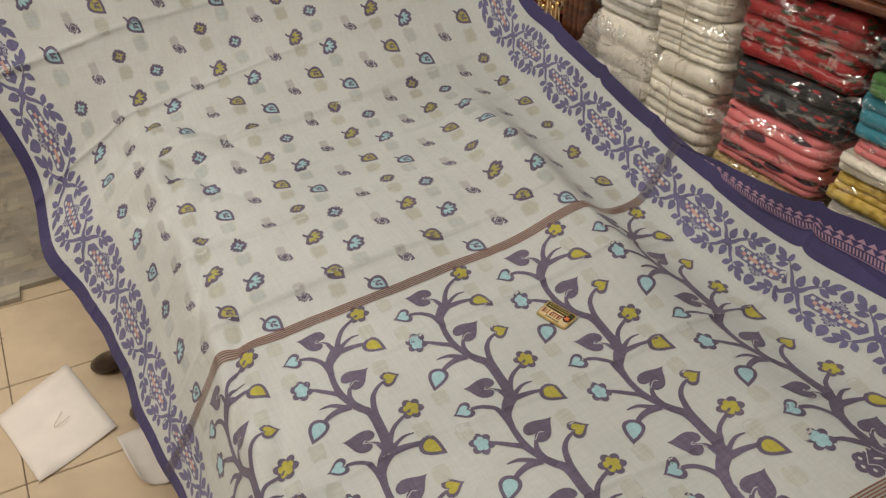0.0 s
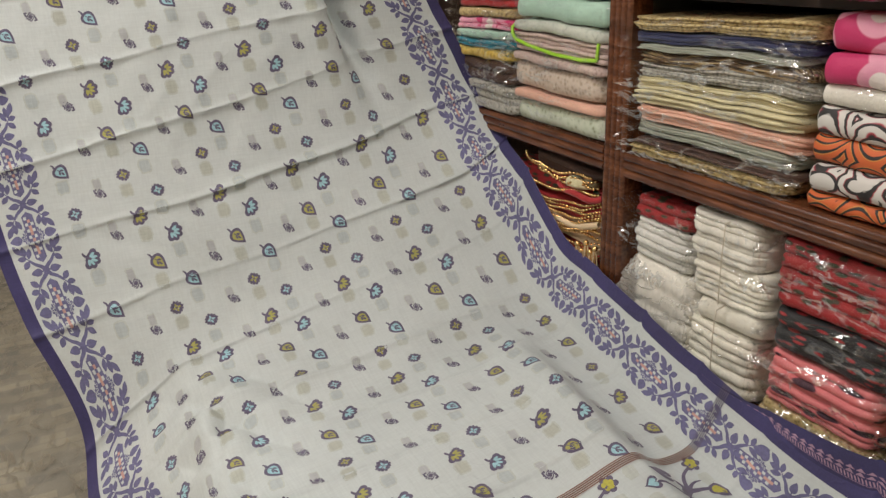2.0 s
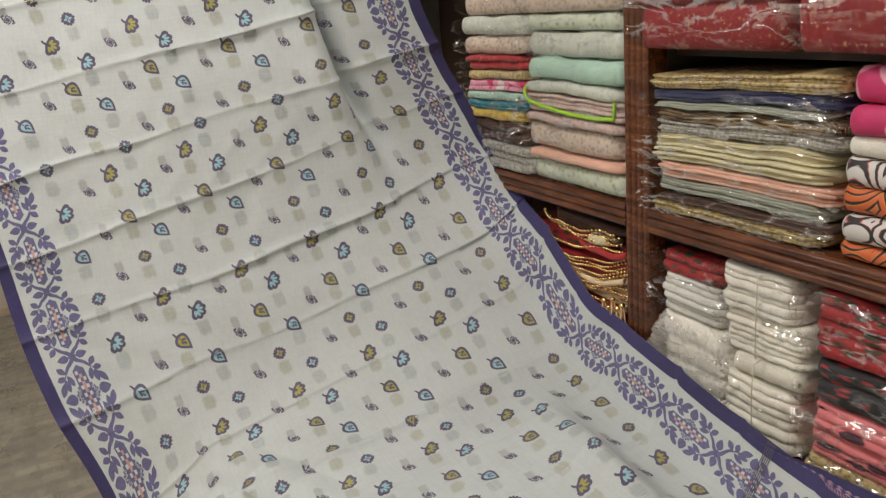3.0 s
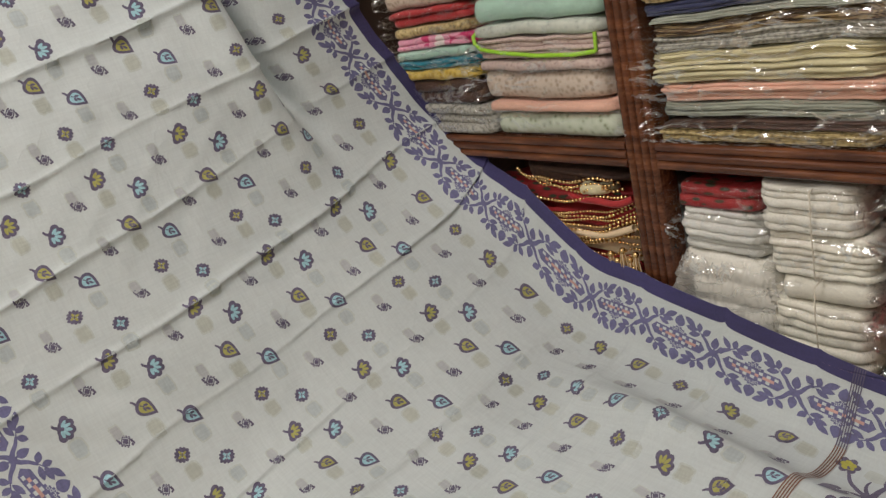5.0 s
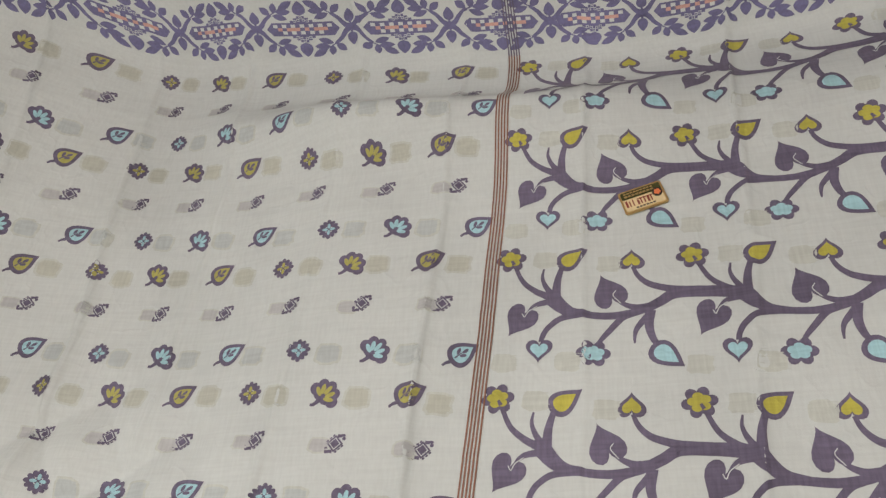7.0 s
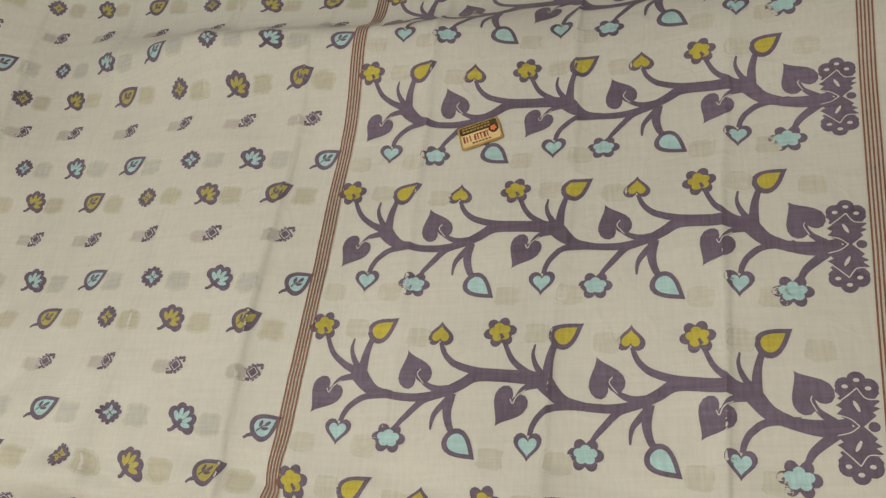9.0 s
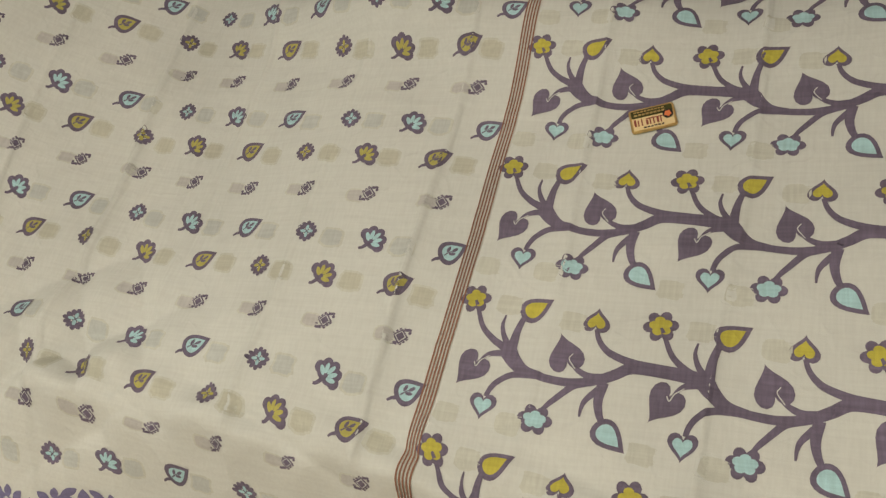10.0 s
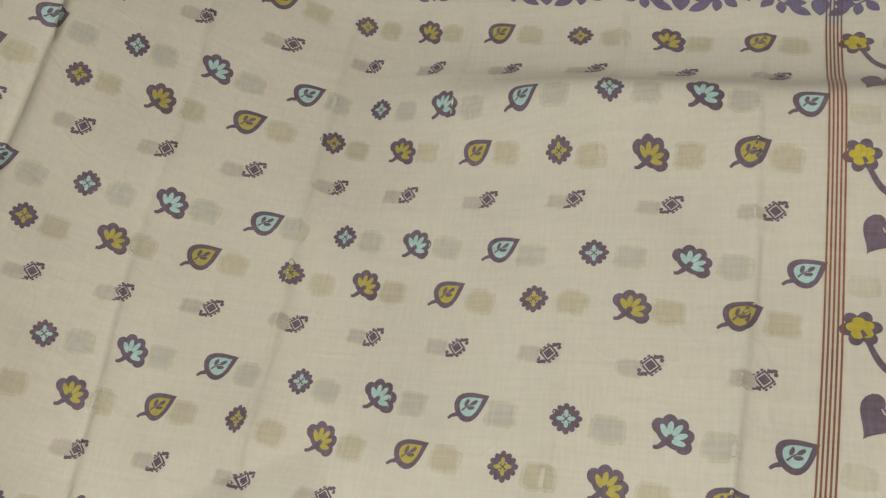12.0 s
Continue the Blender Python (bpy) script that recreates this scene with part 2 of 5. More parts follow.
# how the cloth lies off its plain run: shift, lean and bow across it, along v
SLACK_V = (0.3, 0.75, 1.0, 1.2, 1.45, 1.7, 1.95, 2.3, 2.7, 3.2)
SLACK = {
    ("x", 0): (-0.008, -0.006, -0.003, -0.005, -0.002, -0.009, -0.010, 0.001, -0.003, -0.006),
    ("x", 1): (0.016, -0.007, -0.014, -0.015, -0.005, -0.009, -0.015, -0.002, -0.007, -0.007),
    ("y", 0): (-0.003, -0.004, 0.001, -0.000, 0.004, -0.017, -0.029, 0.020, -0.005, 0.003),
    ("y", 1): (-0.022, -0.003, -0.012, -0.011, -0.012, -0.025, -0.028, 0.016, -0.011, 0.002),
    ("y", 2): (-0.002, 0.007, 0.015, 0.007, 0.009, -0.002, -0.010, -0.001, -0.013, 0.001),
    ("z", 0): (0.008, 0.009, 0.007, 0.020, -0.003, 0.011, -0.001, -0.005, -0.001, -0.003),
    ("z", 1): (0.017, 0.037, 0.052, 0.048, 0.009, -0.029, -0.007, 0.013, -0.013, -0.000),
    ("z", 2): (0.005, -0.040, -0.032, -0.031, 0.021, 0.014, 0.013, 0.013, 0.004, 0.001),
}
SLACK_OF = {key: spline(list(zip(SLACK_V, values))) for key, values in SLACK.items()}


def drape(u, v):
    t = u - 0.466
    flat = 1 - step(1.55, 2.0, v)
    x = u + X_OF(v)
    y = Y_OF(v) - 0.055 * t * flat
    z = Z_OF(v) + TILT_OF(v) * t
    # edge climbing against the shelves
    lift = soft(u - 1.02, 0.03) * (1 - step(1.70, 2.20, v))
    z = z + 0.78 * lift
    x = x - 0.60 * lift
    # side hanging over the edge of the bench
    drop = soft(0.175 - u, 0.010) * (1 - step(1.70, 2.05, v))
    z = z - SIDE_FALL(v) * drop
    x = x + drop * (SIDE_IN(v) + 0.018 * np.sin(v * 19.0) * step(0.0, 0.06, u) + 0.006 * np.sin(v * 41.0 + 1))
    # long ridge where the cloth is pushed together
    on = step(0.1, 0.4, v) * (1 - step(1.25, 1.62, v))
    w = 0.008 * np.sin(v * 9.0)
    tall = step(0.70, 0.92, v)
    off = u - 0.866 - w
    ridge = np.where(off < 0, np.exp(-(off / (0.108 - 0.056 * step(1.0, 1.2, v))) ** 2), np.exp(-(off / (0.080 - 0.035 * tall)) ** 2))
    z = z + on * (0.022 + 0.028 * tall) * ridge * (0.92 + 0.12 * np.sin(v * 11 + 0.6))
    # a pleat in the hanging part
    up = step(2.15, 2.75, v)
    x = x - 0.065 * up * step(0.82, 0.93, u) + 0.09 * step(2.1, 2.5, v) * np.maximum(0, 0.47 - u)
    y = y + up * 0.125 * np.exp(-((u - 0.885) / 0.034) ** 2) - up * 0.035 * np.exp(-((u - 0.80) / 0.05) ** 2)
    # fold creases across, pillowy between them
    hang = step(1.6, 2.0, v)
    lift_c = np.zeros_like(z)
    for k, c in enumerate(CREASES):
        d = v - c - 0.005 * np.sin(u * 4.0 + k * 1.7) - 0.003 * np.sin(u * 13.0 + k * 2.9) - (0.045 * (u - 0.5) if k == 6 else 0.0)
        sharp = np.exp(-np.abs(d) / 0.0075)
        side = np.where(d > 0, np.exp(-d / 0.05), 0)
        amp = (0.0024 + 0.0006 * math.sin(k * 2.3)) * (0.75 + 0.35 * np.sin(u * 5.3 + k * 1.9))
        lift_c = lift_c + amp * (sharp * (2.4 + 2.2 * hang) + (1.7 + 0.6 * hang) * side)
    z = z + lift_c * (1 - 0.75 * hang)
    y = y - lift_c * hang
    # slack and small wrinkles
    s = 0.0028 * np.sin(u * 9 + v * 5.1) * np.sin(v * 7.3 - u * 3.7) + 0.0014 * np.sin(u * 31 + 4 * np.sin(v * 6)) * np.sin(v * 17 + 2 * np.sin(u * 5))
    corner = np.exp(-(((u - 0.22) / 0.16) ** 2 + ((v - 1.58) / 0.20) ** 2))
    s = s + corner * (0.026 * np.abs(np.sin(u * 21 + v * 13)) + 0.016 * np.abs(np.sin(v * 27 - u * 16)) - 0.02)
    left = np.exp(-((u - 0.185) / 0.065) ** 2) * flat
    s = s + left * (0.013 * np.abs(np.sin(v * 12 + 3 * np.sin(u * 14))) - 0.010 + 0.004 * np.sin(v * 63 + 40 * u))
    for uc, k in ((0.155, 1.1), (0.34, 0.0), (0.525, 3.0), (0.70, 2.1), (0.90, 4.2)):
        s = s + 0.0015 * np.exp(-np.abs(u - uc - 0.01 * np.sin(v * 3 + k)) / 0.008) * (0.4 + 0.6 * np.sin(v * 2.2 + k) ** 2)
    s = s + hang * 0.0022 * np.sin(v * 46 + 5 * np.sin(u * 7)) * np.sin(u * 23 + 3 * np.sin(v * 9)) ** 3
    z = z + s * (1 - 0.6 * hang)
    y = y - 0.9 * s * hang
    # slow billow of the hanging part
    y = y + hang * 0.014 * np.sin(u * 6.5 + 0.8) * np.sin(v * 3.1) + hang * 0.006 * np.sin(u * 17 + v * 2)
    p = np.stack([x, y, z], -1)
    vk, across = np.clip(v, SLACK_V[0], SLACK_V[-1]), 2 * (np.clip(u, 0.02, 1.06) - 0.55)
    for (axis, power), line in SLACK_OF.items():
        p[..., "xyz".index(axis)] += line(vk) * across ** power
    return p


GRID_U = np.linspace(U0, U1, 236)
GRID_V = np.linspace(V0, V1, 880)
GU, GV = np.meshgrid(GRID_U, GRID_V)
SHEET = drape(GU, GV)
NORMAL = np.cross(np.gradient(SHEET, axis=1), np.gradient(SHEET, axis=0))
NORMAL /= np.linalg.norm(NORMAL, axis=-1, keepdims=True)


def on_cloth(u, v, lift):
    """Points of the cloth raised by lift along its upper side."""
    a = np.clip((np.asarray(u, float) - U0) / (U1 - U0), 0, 0.99999) * (len(GRID_U) - 1)
    b = np.clip((np.asarray(v, float) - V0) / (V1 - V0), 0, 0.99999) * (len(GRID_V) - 1)
    i, j = a.astype(int), b.astype(int)
    a, b = (a - i)[..., None], (b - j)[..., None]

    def blend(g):
        return (g[j, i] * (1 - a) + g[j, i + 1] * a) * (1 - b) + (g[j + 1, i] * (1 - a) + g[j + 1, i + 1] * a) * b

    return blend(SHEET) + blend(NORMAL) * np.asarray(lift)[..., None]


def cloth_strip(name, u0, u1, v0, v1, du, dv, lift, mat, parent=None, label=""):
    nu, nv = max(2, int((u1 - u0) / du) + 1), max(2, int((v1 - v0) / dv) + 1)
    uu, vv = np.meshgrid(np.linspace(u0, u1, nu), np.linspace(v0, v1, nv))
    p = on_cloth(uu, vv, np.full(uu.shape, lift)).reshape(-1, 3)
    i = (np.arange(nv - 1)[:, None] * nu + np.arange(nu - 1)[None, :]).ravel()
    faces = np.stack([i, i + 1, i + 1 + nu, i + nu], -1)
    return mesh_object(name, p.tolist(), faces.tolist(), [mat], parent, label)


# ---- woven figures, drawn in a plane: p towards the pallu, q towards the shelves ----
from mathutils.geometry import tessellate_polygon

LIFT = (0.0004, 0.0007, 0.0010, 0.0013)


def triangles(poly, most=0.006):
    pts = [Vector((x, y, 0)) for x, y in poly]
    tris = np.array([[pts[i][:2] for i in t] for t in tessellate_polygon([pts])], float)
    while len(tris):
        edge = np.linalg.norm(tris - np.roll(tris, 1, 1), axis=2).max()
        if edge <= most:
            break
        a, b, c = tris[:, 0], tris[:, 1], tris[:, 2]
        ab, bc, ca = (a + b) / 2, (b + c) / 2, (c + a) / 2
        tris = np.concatenate([np.stack(s, 1) for s in ((a, ab, ca), (ab, b, bc), (ca, bc, c), (ab, bc, ca))])
    return tris


def turned(poly, deg=0, at=(0, 0), size=1.0):
    c, s = math.cos(radians(deg)), math.sin(radians(deg))
    return [(at[0] + size * (x * c - y * s), at[1] + size * (x * s + y * c)) for x, y in poly]


def oval(a, b, at=(0, 0), deg=0, n=14):
    return turned([(a * math.cos(k * math.tau / n), b * math.sin(k * math.tau / n)) for k in range(n)], deg, at)


def lobes(r, n, depth, at=(0, 0), deg=0, seg=6):
    return turned([(r * (1 - depth + depth * abs(math.sin(n * a / 2)) ** 0.7 * 1.35) * math.cos(a), r * (1 - depth + depth * abs(math.sin(n * a / 2)) ** 0.7 * 1.35) * math.sin(a)) for a in [k * math.tau / (n * seg) for k in range(n * seg)]], deg, at)


def drop_shape(length, width, at=(0, 0), deg=0, n=22):
    """A teardrop with its tip at +x."""
    pts = []
    for k in range(n):
        a = k * math.tau / n
        pts.append((length / 2 * math.cos(a), width / 2 * math.sin(a) * (abs(math.sin(a / 2)) ** 1.3) * 1.45))
    return turned(pts, deg, at)


def heart(size, at=(0, 0), deg=0, n=26):
    """A heart with its tip at -y."""
    pts = []
    for k in range(n):
        a = k * math.tau / n
        pts.append((size * math.sin(a) ** 3 * 0.95, size * (13 * math.cos(a) - 5 * math.cos(2 * a) - 2 * math.cos(3 * a) - math.cos(4 * a)) / 16 + size * 0.1))
    return turned(pts, deg, at)


def stroke(pts, w0, w1, n=14):
    """A tapering band along a smooth line through pts."""
    P = [Vector((*p, 0)) for p in pts]
    P = [2 * P[0] - P[1], *P, 2 * P[-1] - P[-2]]
    line = []
    for i in range(1, len(P) - 2):
        for k in range(n):
            t = k / n
            a, b, c, d = P[i - 1], P[i], P[i + 1], P[i + 2]
            line.append(0.5 * (2 * b + (c - a) * t + (2 * a - 5 * b + 4 * c - d) * t * t + (3 * b - a - 3 * c + d) * t ** 3))
    line.append(P[-2])
    left, right = [], []
    for i, p in enumerate(line):
        d = (line[min(i + 1, len(line) - 1)] - line[max(i - 1, 0)]).normalized()
        w = (w0 + (w1 - w0) * i / (len(line) - 1)) / 2
        left.append((p.x - d.y * w, p.y + d.x * w))
        right.append((p.x + d.y * w, p.y - d.x * w))
    out = []
    strips = 1 if max(w0, w1) < 0.004 else 4
    mix = lambda i, f: (left[i][0] * (1 - f) + right[i][0] * f, left[i][1] * (1 - f) + right[i][1] * f)
    for i in range(len(line) - 1):
        for k in range(strips):
            a, b, c, d = mix(i, k / strips), mix(i, (k + 1) / strips), mix(i + 1, (k + 1) / strips), mix(i + 1, k / strips)
            out.append((np.array([a, b, c]), np.array([a, c, d])))
    return out


class Figure:
    """Flat triangles with a thread colour and a layer, to be woven into the cloth."""

    def __init__(self):
        self.tris, self.mat, self.layer = [], [], []

    def add(self, poly, mat, layer, most=0.008):
        t = triangles(poly, most)
        self.tris.append(t), self.mat.append(np.full(len(t), mat)), self.layer.append(np.full(len(t), LIFT[layer]))

    def line(self, pts, w0, w1, mat, layer=1):
        t = np.array([x for pair in stroke(pts, w0, w1) for x in pair])
        self.tris.append(t), self.mat.append(np.full(len(t), mat)), self.layer.append(np.full(len(t), LIFT[layer]))

    def done(self):
        return np.concatenate(self.tris), np.concatenate(self.mat), np.concatenate(self.layer)


def weave(name, placed, mats, parent, label="", mirror=False, kind=""):
    """placed: (figure, u, v) or (figure, u, v, side); joins them into one part that follows the cloth."""
    U, V, L, S = [], [], [], []
    for fig, u, v, *side in placed:
        t, m, l = fig
        sgn, run = (*side, 1)[:2] if side else (1, 1)
        U.append((u + sgn * t[..., 1]).ravel()), V.append((v - run * t[..., 0]).ravel())
        L.append(np.repeat(l, 3)), S.append(m)
    U, V, L, S = (np.concatenate(a) for a in (U, V, L, S))
    keep = ((U.reshape(-1, 3) > U0).all(1)) & ((V.reshape(-1, 3) < V1 - 0.01).all(1))
    idx = np.repeat(keep, 3)
    P = on_cloth(U[idx], V[idx], L[idx])
    nf = len(P) // 3
    F = np.arange(nf * 3).reshape(-1, 3)
    ob = mesh_object(name, P.tolist(), F.tolist(), mats, parent, label, S[keep], smooth=False)
    if kind:
        tagged(ob, kind=kind)
    return ob


BUTI_MATS = [M_DARK, M_OCHRE, M_BLUE, M_GHOST_Y, M_GHOST_B, M_GHOST_P, M_CLOTH, M_GHOST_V]


def fig_blob(light):
    """A fan of five petals inside a scalloped dark outline, on a short stalk."""
    f = Figure()
    foot = (-0.006, -0.0085)
    for a, far in ((-14, 0.0165), (20, 0.0185), (54, 0.0195), (88, 0.0190), (122, 0.0165)):
        d = (math.cos(radians(a)), math.sin(radians(a)))
        f.add(oval(0.0088, 0.0079, (foot[0] + far * d[0], foot[1] + far * d[1]), a), 0, 1)
        f.add(oval(0.0100, 0.0062, (foot[0] + far * 0.48 * d[0], foot[1] + far * 0.48 * d[1]), a), 0, 1)
    f.line([foot, (-0.010, -0.0125), (-0.0145, -0.016), (-0.0190, -0.0165)], 0.0070, 0.0036, 0)
    for a, far in ((-10, 0.0105), (22, 0.0125), (54, 0.0135), (86, 0.0125), (118, 0.0105)):
        d = (math.cos(radians(a)), math.sin(radians(a)))
        f.add(oval(0.0072, 0.0031, (foot[0] + 0.001 + far * d[0], foot[1] + 0.001 + far * d[1]), a, 12), light, 2)
    return f.done()


def fig_leaf(light):
    """A pointed leaf: dark rim, light heart with a dark sprig in it, a bent stalk."""
    f = Figure()
    f.add(drop_shape(0.0425, 0.0330, (0.0040, 0.0025), 34, 28), 0, 1)
    f.line([(-0.009, -0.007), (-0.013, -0.011), (-0.017, -0.0125), (-0.0215, -0.0165)], 0.0060, 0.0032, 0)
    f.add(drop_shape(0.0285, 0.0215, (0.0032, 0.0018), 36, 24), light, 2)
    f.line([(-0.007, -0.006), (-0.003, -0.002), (0.002, 0.002)], 0.0022, 0.0012, 0, 3)
    for a, at in ((8, (0.0032, -0.0020)), (74, (-0.0028, 0.0036)), (40, (0.0056, 0.0042))):
        f.add(oval(0.0046, 0.0023, at, a, 12), 0, 3)
    return f.done()


def fig_star(light):
    """Four light petals crosswise between four split dark ones."""
    f = Figure()
    for k in range(4):
        a = 52 + 90 * k
        for da in (-17, 17):
            c = (0.0104 * math.cos(radians(a + da)), 0.0104 * math.sin(radians(a + da)))
            f.add(oval(0.0056, 0.0036, c, a + da * 0.4, 10), 0, 1)
        b = radians(7 + 90 * k)
        f.add(oval(0.0042, 0.0034, (0.0128 * math.cos(b), 0.0128 * math.sin(b)), 7 + 90 * k, 10), 0, 1)
    f.add(oval(0.0048, 0.0048, n=10), 0, 1)
    for k in range(4):
        b = radians(7 + 90 * k)
        f.add(oval(0.0044, 0.0024, (0.0056 * math.cos(b), 0.0056 * math.sin(b)), 7 + 90 * k, 10), light, 2)
    f.add(oval(0.0015, 0.0015, n=8), 0, 3)
    return f.done()


def fig_small():
    f = Figure()
    R = 0.0108
    f.add([(0, R), (R, 0), (0, -R), (-R, 0)], 0, 1)
    for k in range(3):
        for sx, sy in ((1, -1), (-1, 1)):
            t = (k + 0.5) / 3
            f.add(oval(0.0020, 0.0013, (sx * (R * t + 0.001), sy * (R * (1 - t) + 0.001)), 45, 6), 0, 1)
    f.add([(0, 0.0078), (0.0078, 0), (0, -0.0078), (-0.0078, 0)], 6, 2)
    f.add([(0, 0.0064), (0.0064, 0), (0, -0.0064), (-0.0064, 0)], 0, 3)
    for sx in (1, -1):
        f.line([(sx * 0.002, sx * 0.0100), (sx * 0.006, sx * 0.0098), (sx * 0.0095, sx * 0.0108), (sx * 0.012, sx * 0.0098)], 0.0044, 0.0030, 0)
        f.add(oval(0.0024, 0.0024, (sx * 0.0108, sx * 0.0068), 0, 8), 0, 1)
    return f.done()


def fig_ghost(mat, w=0.030, h=0.026, seed=0):
    """A soft patch of loose threads: a faint outer zone, a fuller middle, a few thread ends."""
    rng = random.Random(seed)
    f = Figure()
    n = 18
    edge = [rng.uniform(0.88, 1.10) for _ in range(n)]
    for grow, m, layer in ((1.16, 7, 0), (0.92, mat, 1)):
        f.add([((w / 2) * grow * r * math.copysign(abs(math.cos(a)) ** 0.55, math.cos(a)), (h / 2) * grow * r * math.copysign(abs(math.sin(a)) ** 0.55, math.sin(a))) for r, a in zip(edge, [k * math.tau / n for k in range(n)])], m, layer, 0.012)
    for k in range(4):
        q = h * (-0.36 + 0.24 * k + rng.uniform(-0.04, 0.04))
        f.add([(-w * 0.40, q), (w * rng.uniform(0.45, 0.62), q), (w * 0.45, q + 0.0012), (-w * 0.40, q + 0.0012)], mat, 1, 0.012)
    return f.done()


def blossom(f, at, rx, ry, light, turn):
    """Six dark lobes round a light five-lobed heart."""
    for k in range(6):
        a = radians(turn + 60 * k)
        f.add(oval(0.0078, 0.0068, (at[0] + (rx - 0.0074) * math.cos(a), at[1] + (ry - 0.0066) * math.sin(a)), turn + 60 * k, 12), 0, 1)
    f.add(oval(rx * 0.70, ry * 0.70, at), 0, 1)
    for k in range(5):
        a = radians(turn + 20 + 72 * k)
        f.add(oval(0.0060, 0.0050, (at[0] + (rx - 0.0122) * math.cos(a), at[1] + (ry - 0.0112) * math.sin(a)), 0, 10), light, 2)
    f.add(oval(rx * 0.44, ry * 0.44, at), light, 2)


def fig_vine():
    """One tree of the pallu, from the stripe to its footed end."""
    f = Figure()
    T = 0.2215
    D, Y, B, PALE = 0, 1, 2, 3

    def bough(o, pts, w0, w1, layer=1):
        f.line([(o + p, q) for p, q in pts], w0, w1, D, layer)

    def notch(o, pts):
        f.line([(o + p, q) for p, q in pts], 0.0011, 0.0011, PALE, 2)

    for k in range(3):
        o = k * T
        last = k == 2
        # main stem, swelling at each fork
        if last:
            bough(o, [(0.088, 0.0222), (0.1045, 0.0050), (0.127, -0.0042)], 0.0200, 0.0125)
            bough(o, [(0.125, -0.0038), (0.145, -0.0068), (0.166, -0.0072), (0.182, -0.0060)], 0.0125, 0.0210)
        else:
            bough(o, [(0.088, 0.0235), (0.1000, 0.0105), (0.114, 0.0015), (0.135, -0.0018)], 0.0210, 0.0098)
            bough(o, [(0.133, -0.0018), (0.150, -0.0025), (0.1669, -0.0017), (0.1909, 0.0038), (0.2151, 0.0160), (0.2315, 0.0262)], 0.0095, 0.0110)
            bough(o, [(0.196, 0.0050), (0.2151, 0.0160), (0.2330, 0.0265), (0.2672, 0.0278), (0.295, 0.0262), (T + 0.092, 0.0222)], 0.0110, 0.0180)
        # flower, pointed bud and thorn above the fork
        bough(o, [(0.037, 0.0730), (0.050, 0.0480), (0.066, 0.0345), (0.078, 0.0285), (0.092, 0.0215)], 0.0050, 0.0110)
        bough(o, [(0.099, 0.0710), (0.0940, 0.0520), (0.0925, 0.0360), (0.0925, 0.0180)], 0.0062, 0.0130)
        bough(o, [(0.0755, 0.0665), (0.0741, 0.0540), (0.0788, 0.0409), (0.0890, 0.0270)], 0.0022, 0.0085)
        # leaf under the fork
        bough(o, [(0.0580, 0.0030), (0.0640, 0.0110), (0.0720, 0.0160), (0.0900, 0.0200)], 0.0030, 0.0095)
        f.add(turned([(x * 0.86, y * 1.06) for x, y in heart(0.0245)], -29, (o + 0.0490, -0.0080)), D, 1)
        notch(o, [(0.0520, 0.0020), (0.0555, -0.0030), (0.0595, 0.0050), (0.0690, 0.0125)])
        # heart and flower below
        bough(o, [(0.0775, -0.0375), (0.0800, -0.0270), (0.0870, -0.0160), (0.103, -0.0050), (0.135, -0.0012)], 0.0060, 0.0085)
        f.add(heart(0.0172, (o + 0.0760, -0.0490)), D, 1), f.add(heart(0.0112, (o + 0.0760, -0.0492)), B, 2)
        # flower and bud above
        blossom(f, (o + 0.0326, 0.0810), 0.0195, 0.0182, Y, 12)
        f.line([(o + 0.0335, 0.0790), (o + 0.037, 0.0730)], 0.0030, 0.0050, D, 3)
        f.add(drop_shape(0.0440, 0.0290, (o + 0.1115, 0.0815), 36), D, 1), f.add(drop_shape(0.0290, 0.0185, (o + 0.1105, 0.0808), 36), Y, 2)
        if last:
            blossom(f, (o + 0.131, -0.0570), 0.0215, 0.0178, B, 0)
            bough(o, [(0.1345, -0.0490), (0.1400, -0.0400), (0.1470, -0.0290), (0.168, -0.0110)], 0.0045, 0.0110)
            f.add(turned([(x * 0.92, y * 1.02) for x, y in heart(0.0250)], 214, (o + 0.1420, 0.0300)), D, 1)
            bough(o, [(0.1470, 0.0180), (0.1520, 0.0090), (0.166, -0.0010)], 0.0030, 0.0090)
            notch(o, [(0.1455, 0.0240), (0.1445, 0.0190), (0.1500, 0.0090)])
        else:
            blossom(f, (o + 0.1394, -0.0525), 0.0195, 0.0165, B, 0)
            bough(o, [(0.1420, -0.0450), (0.1480, -0.0340), (0.155, -0.0248), (0.171, -0.0060), (0.184, 0.0010)], 0.0045, 0.0095)
            bough(o, [(0.1858, -0.0385), (0.1860, -0.0280), (0.1890, -0.0180), (0.2000, -0.0040)], 0.0022, 0.0085)
            bough(o, [(0.2130, -0.0430), (0.2060, -0.0310), (0.2022, -0.0150), (0.2040, 0.0050)], 0.0062, 0.0125)
            f.add(drop_shape(0.0455, 0.0300, (o + 0.2225, -0.0550), -37), D, 1), f.add(drop_shape(0.0310, 0.0195, (o + 0.2215, -0.0540), -37), B, 2)
            # heart above, on its long stalk
            bough(o, [(0.1840, 0.0670), (0.1890, 0.0550), (0.1970, 0.0455), (0.2080, 0.0388), (0.232, 0.0325), (0.267, 0.0300), (0.302, 0.0262)], 0.0048, 0.0120)
            f.add(heart(0.0170, (o + 0.1825, 0.0775), 180), D, 1), f.add(heart(0.0110, (o + 0.1825, 0.0772), 180), Y, 2)
            # large leaf above the stem
            bough(o, [(0.1630, 0.0240), (0.1690, 0.0170), (0.1780, 0.0118), (0.189, 0.0088), (0.204, 0.0098)], 0.0030, 0.0105)
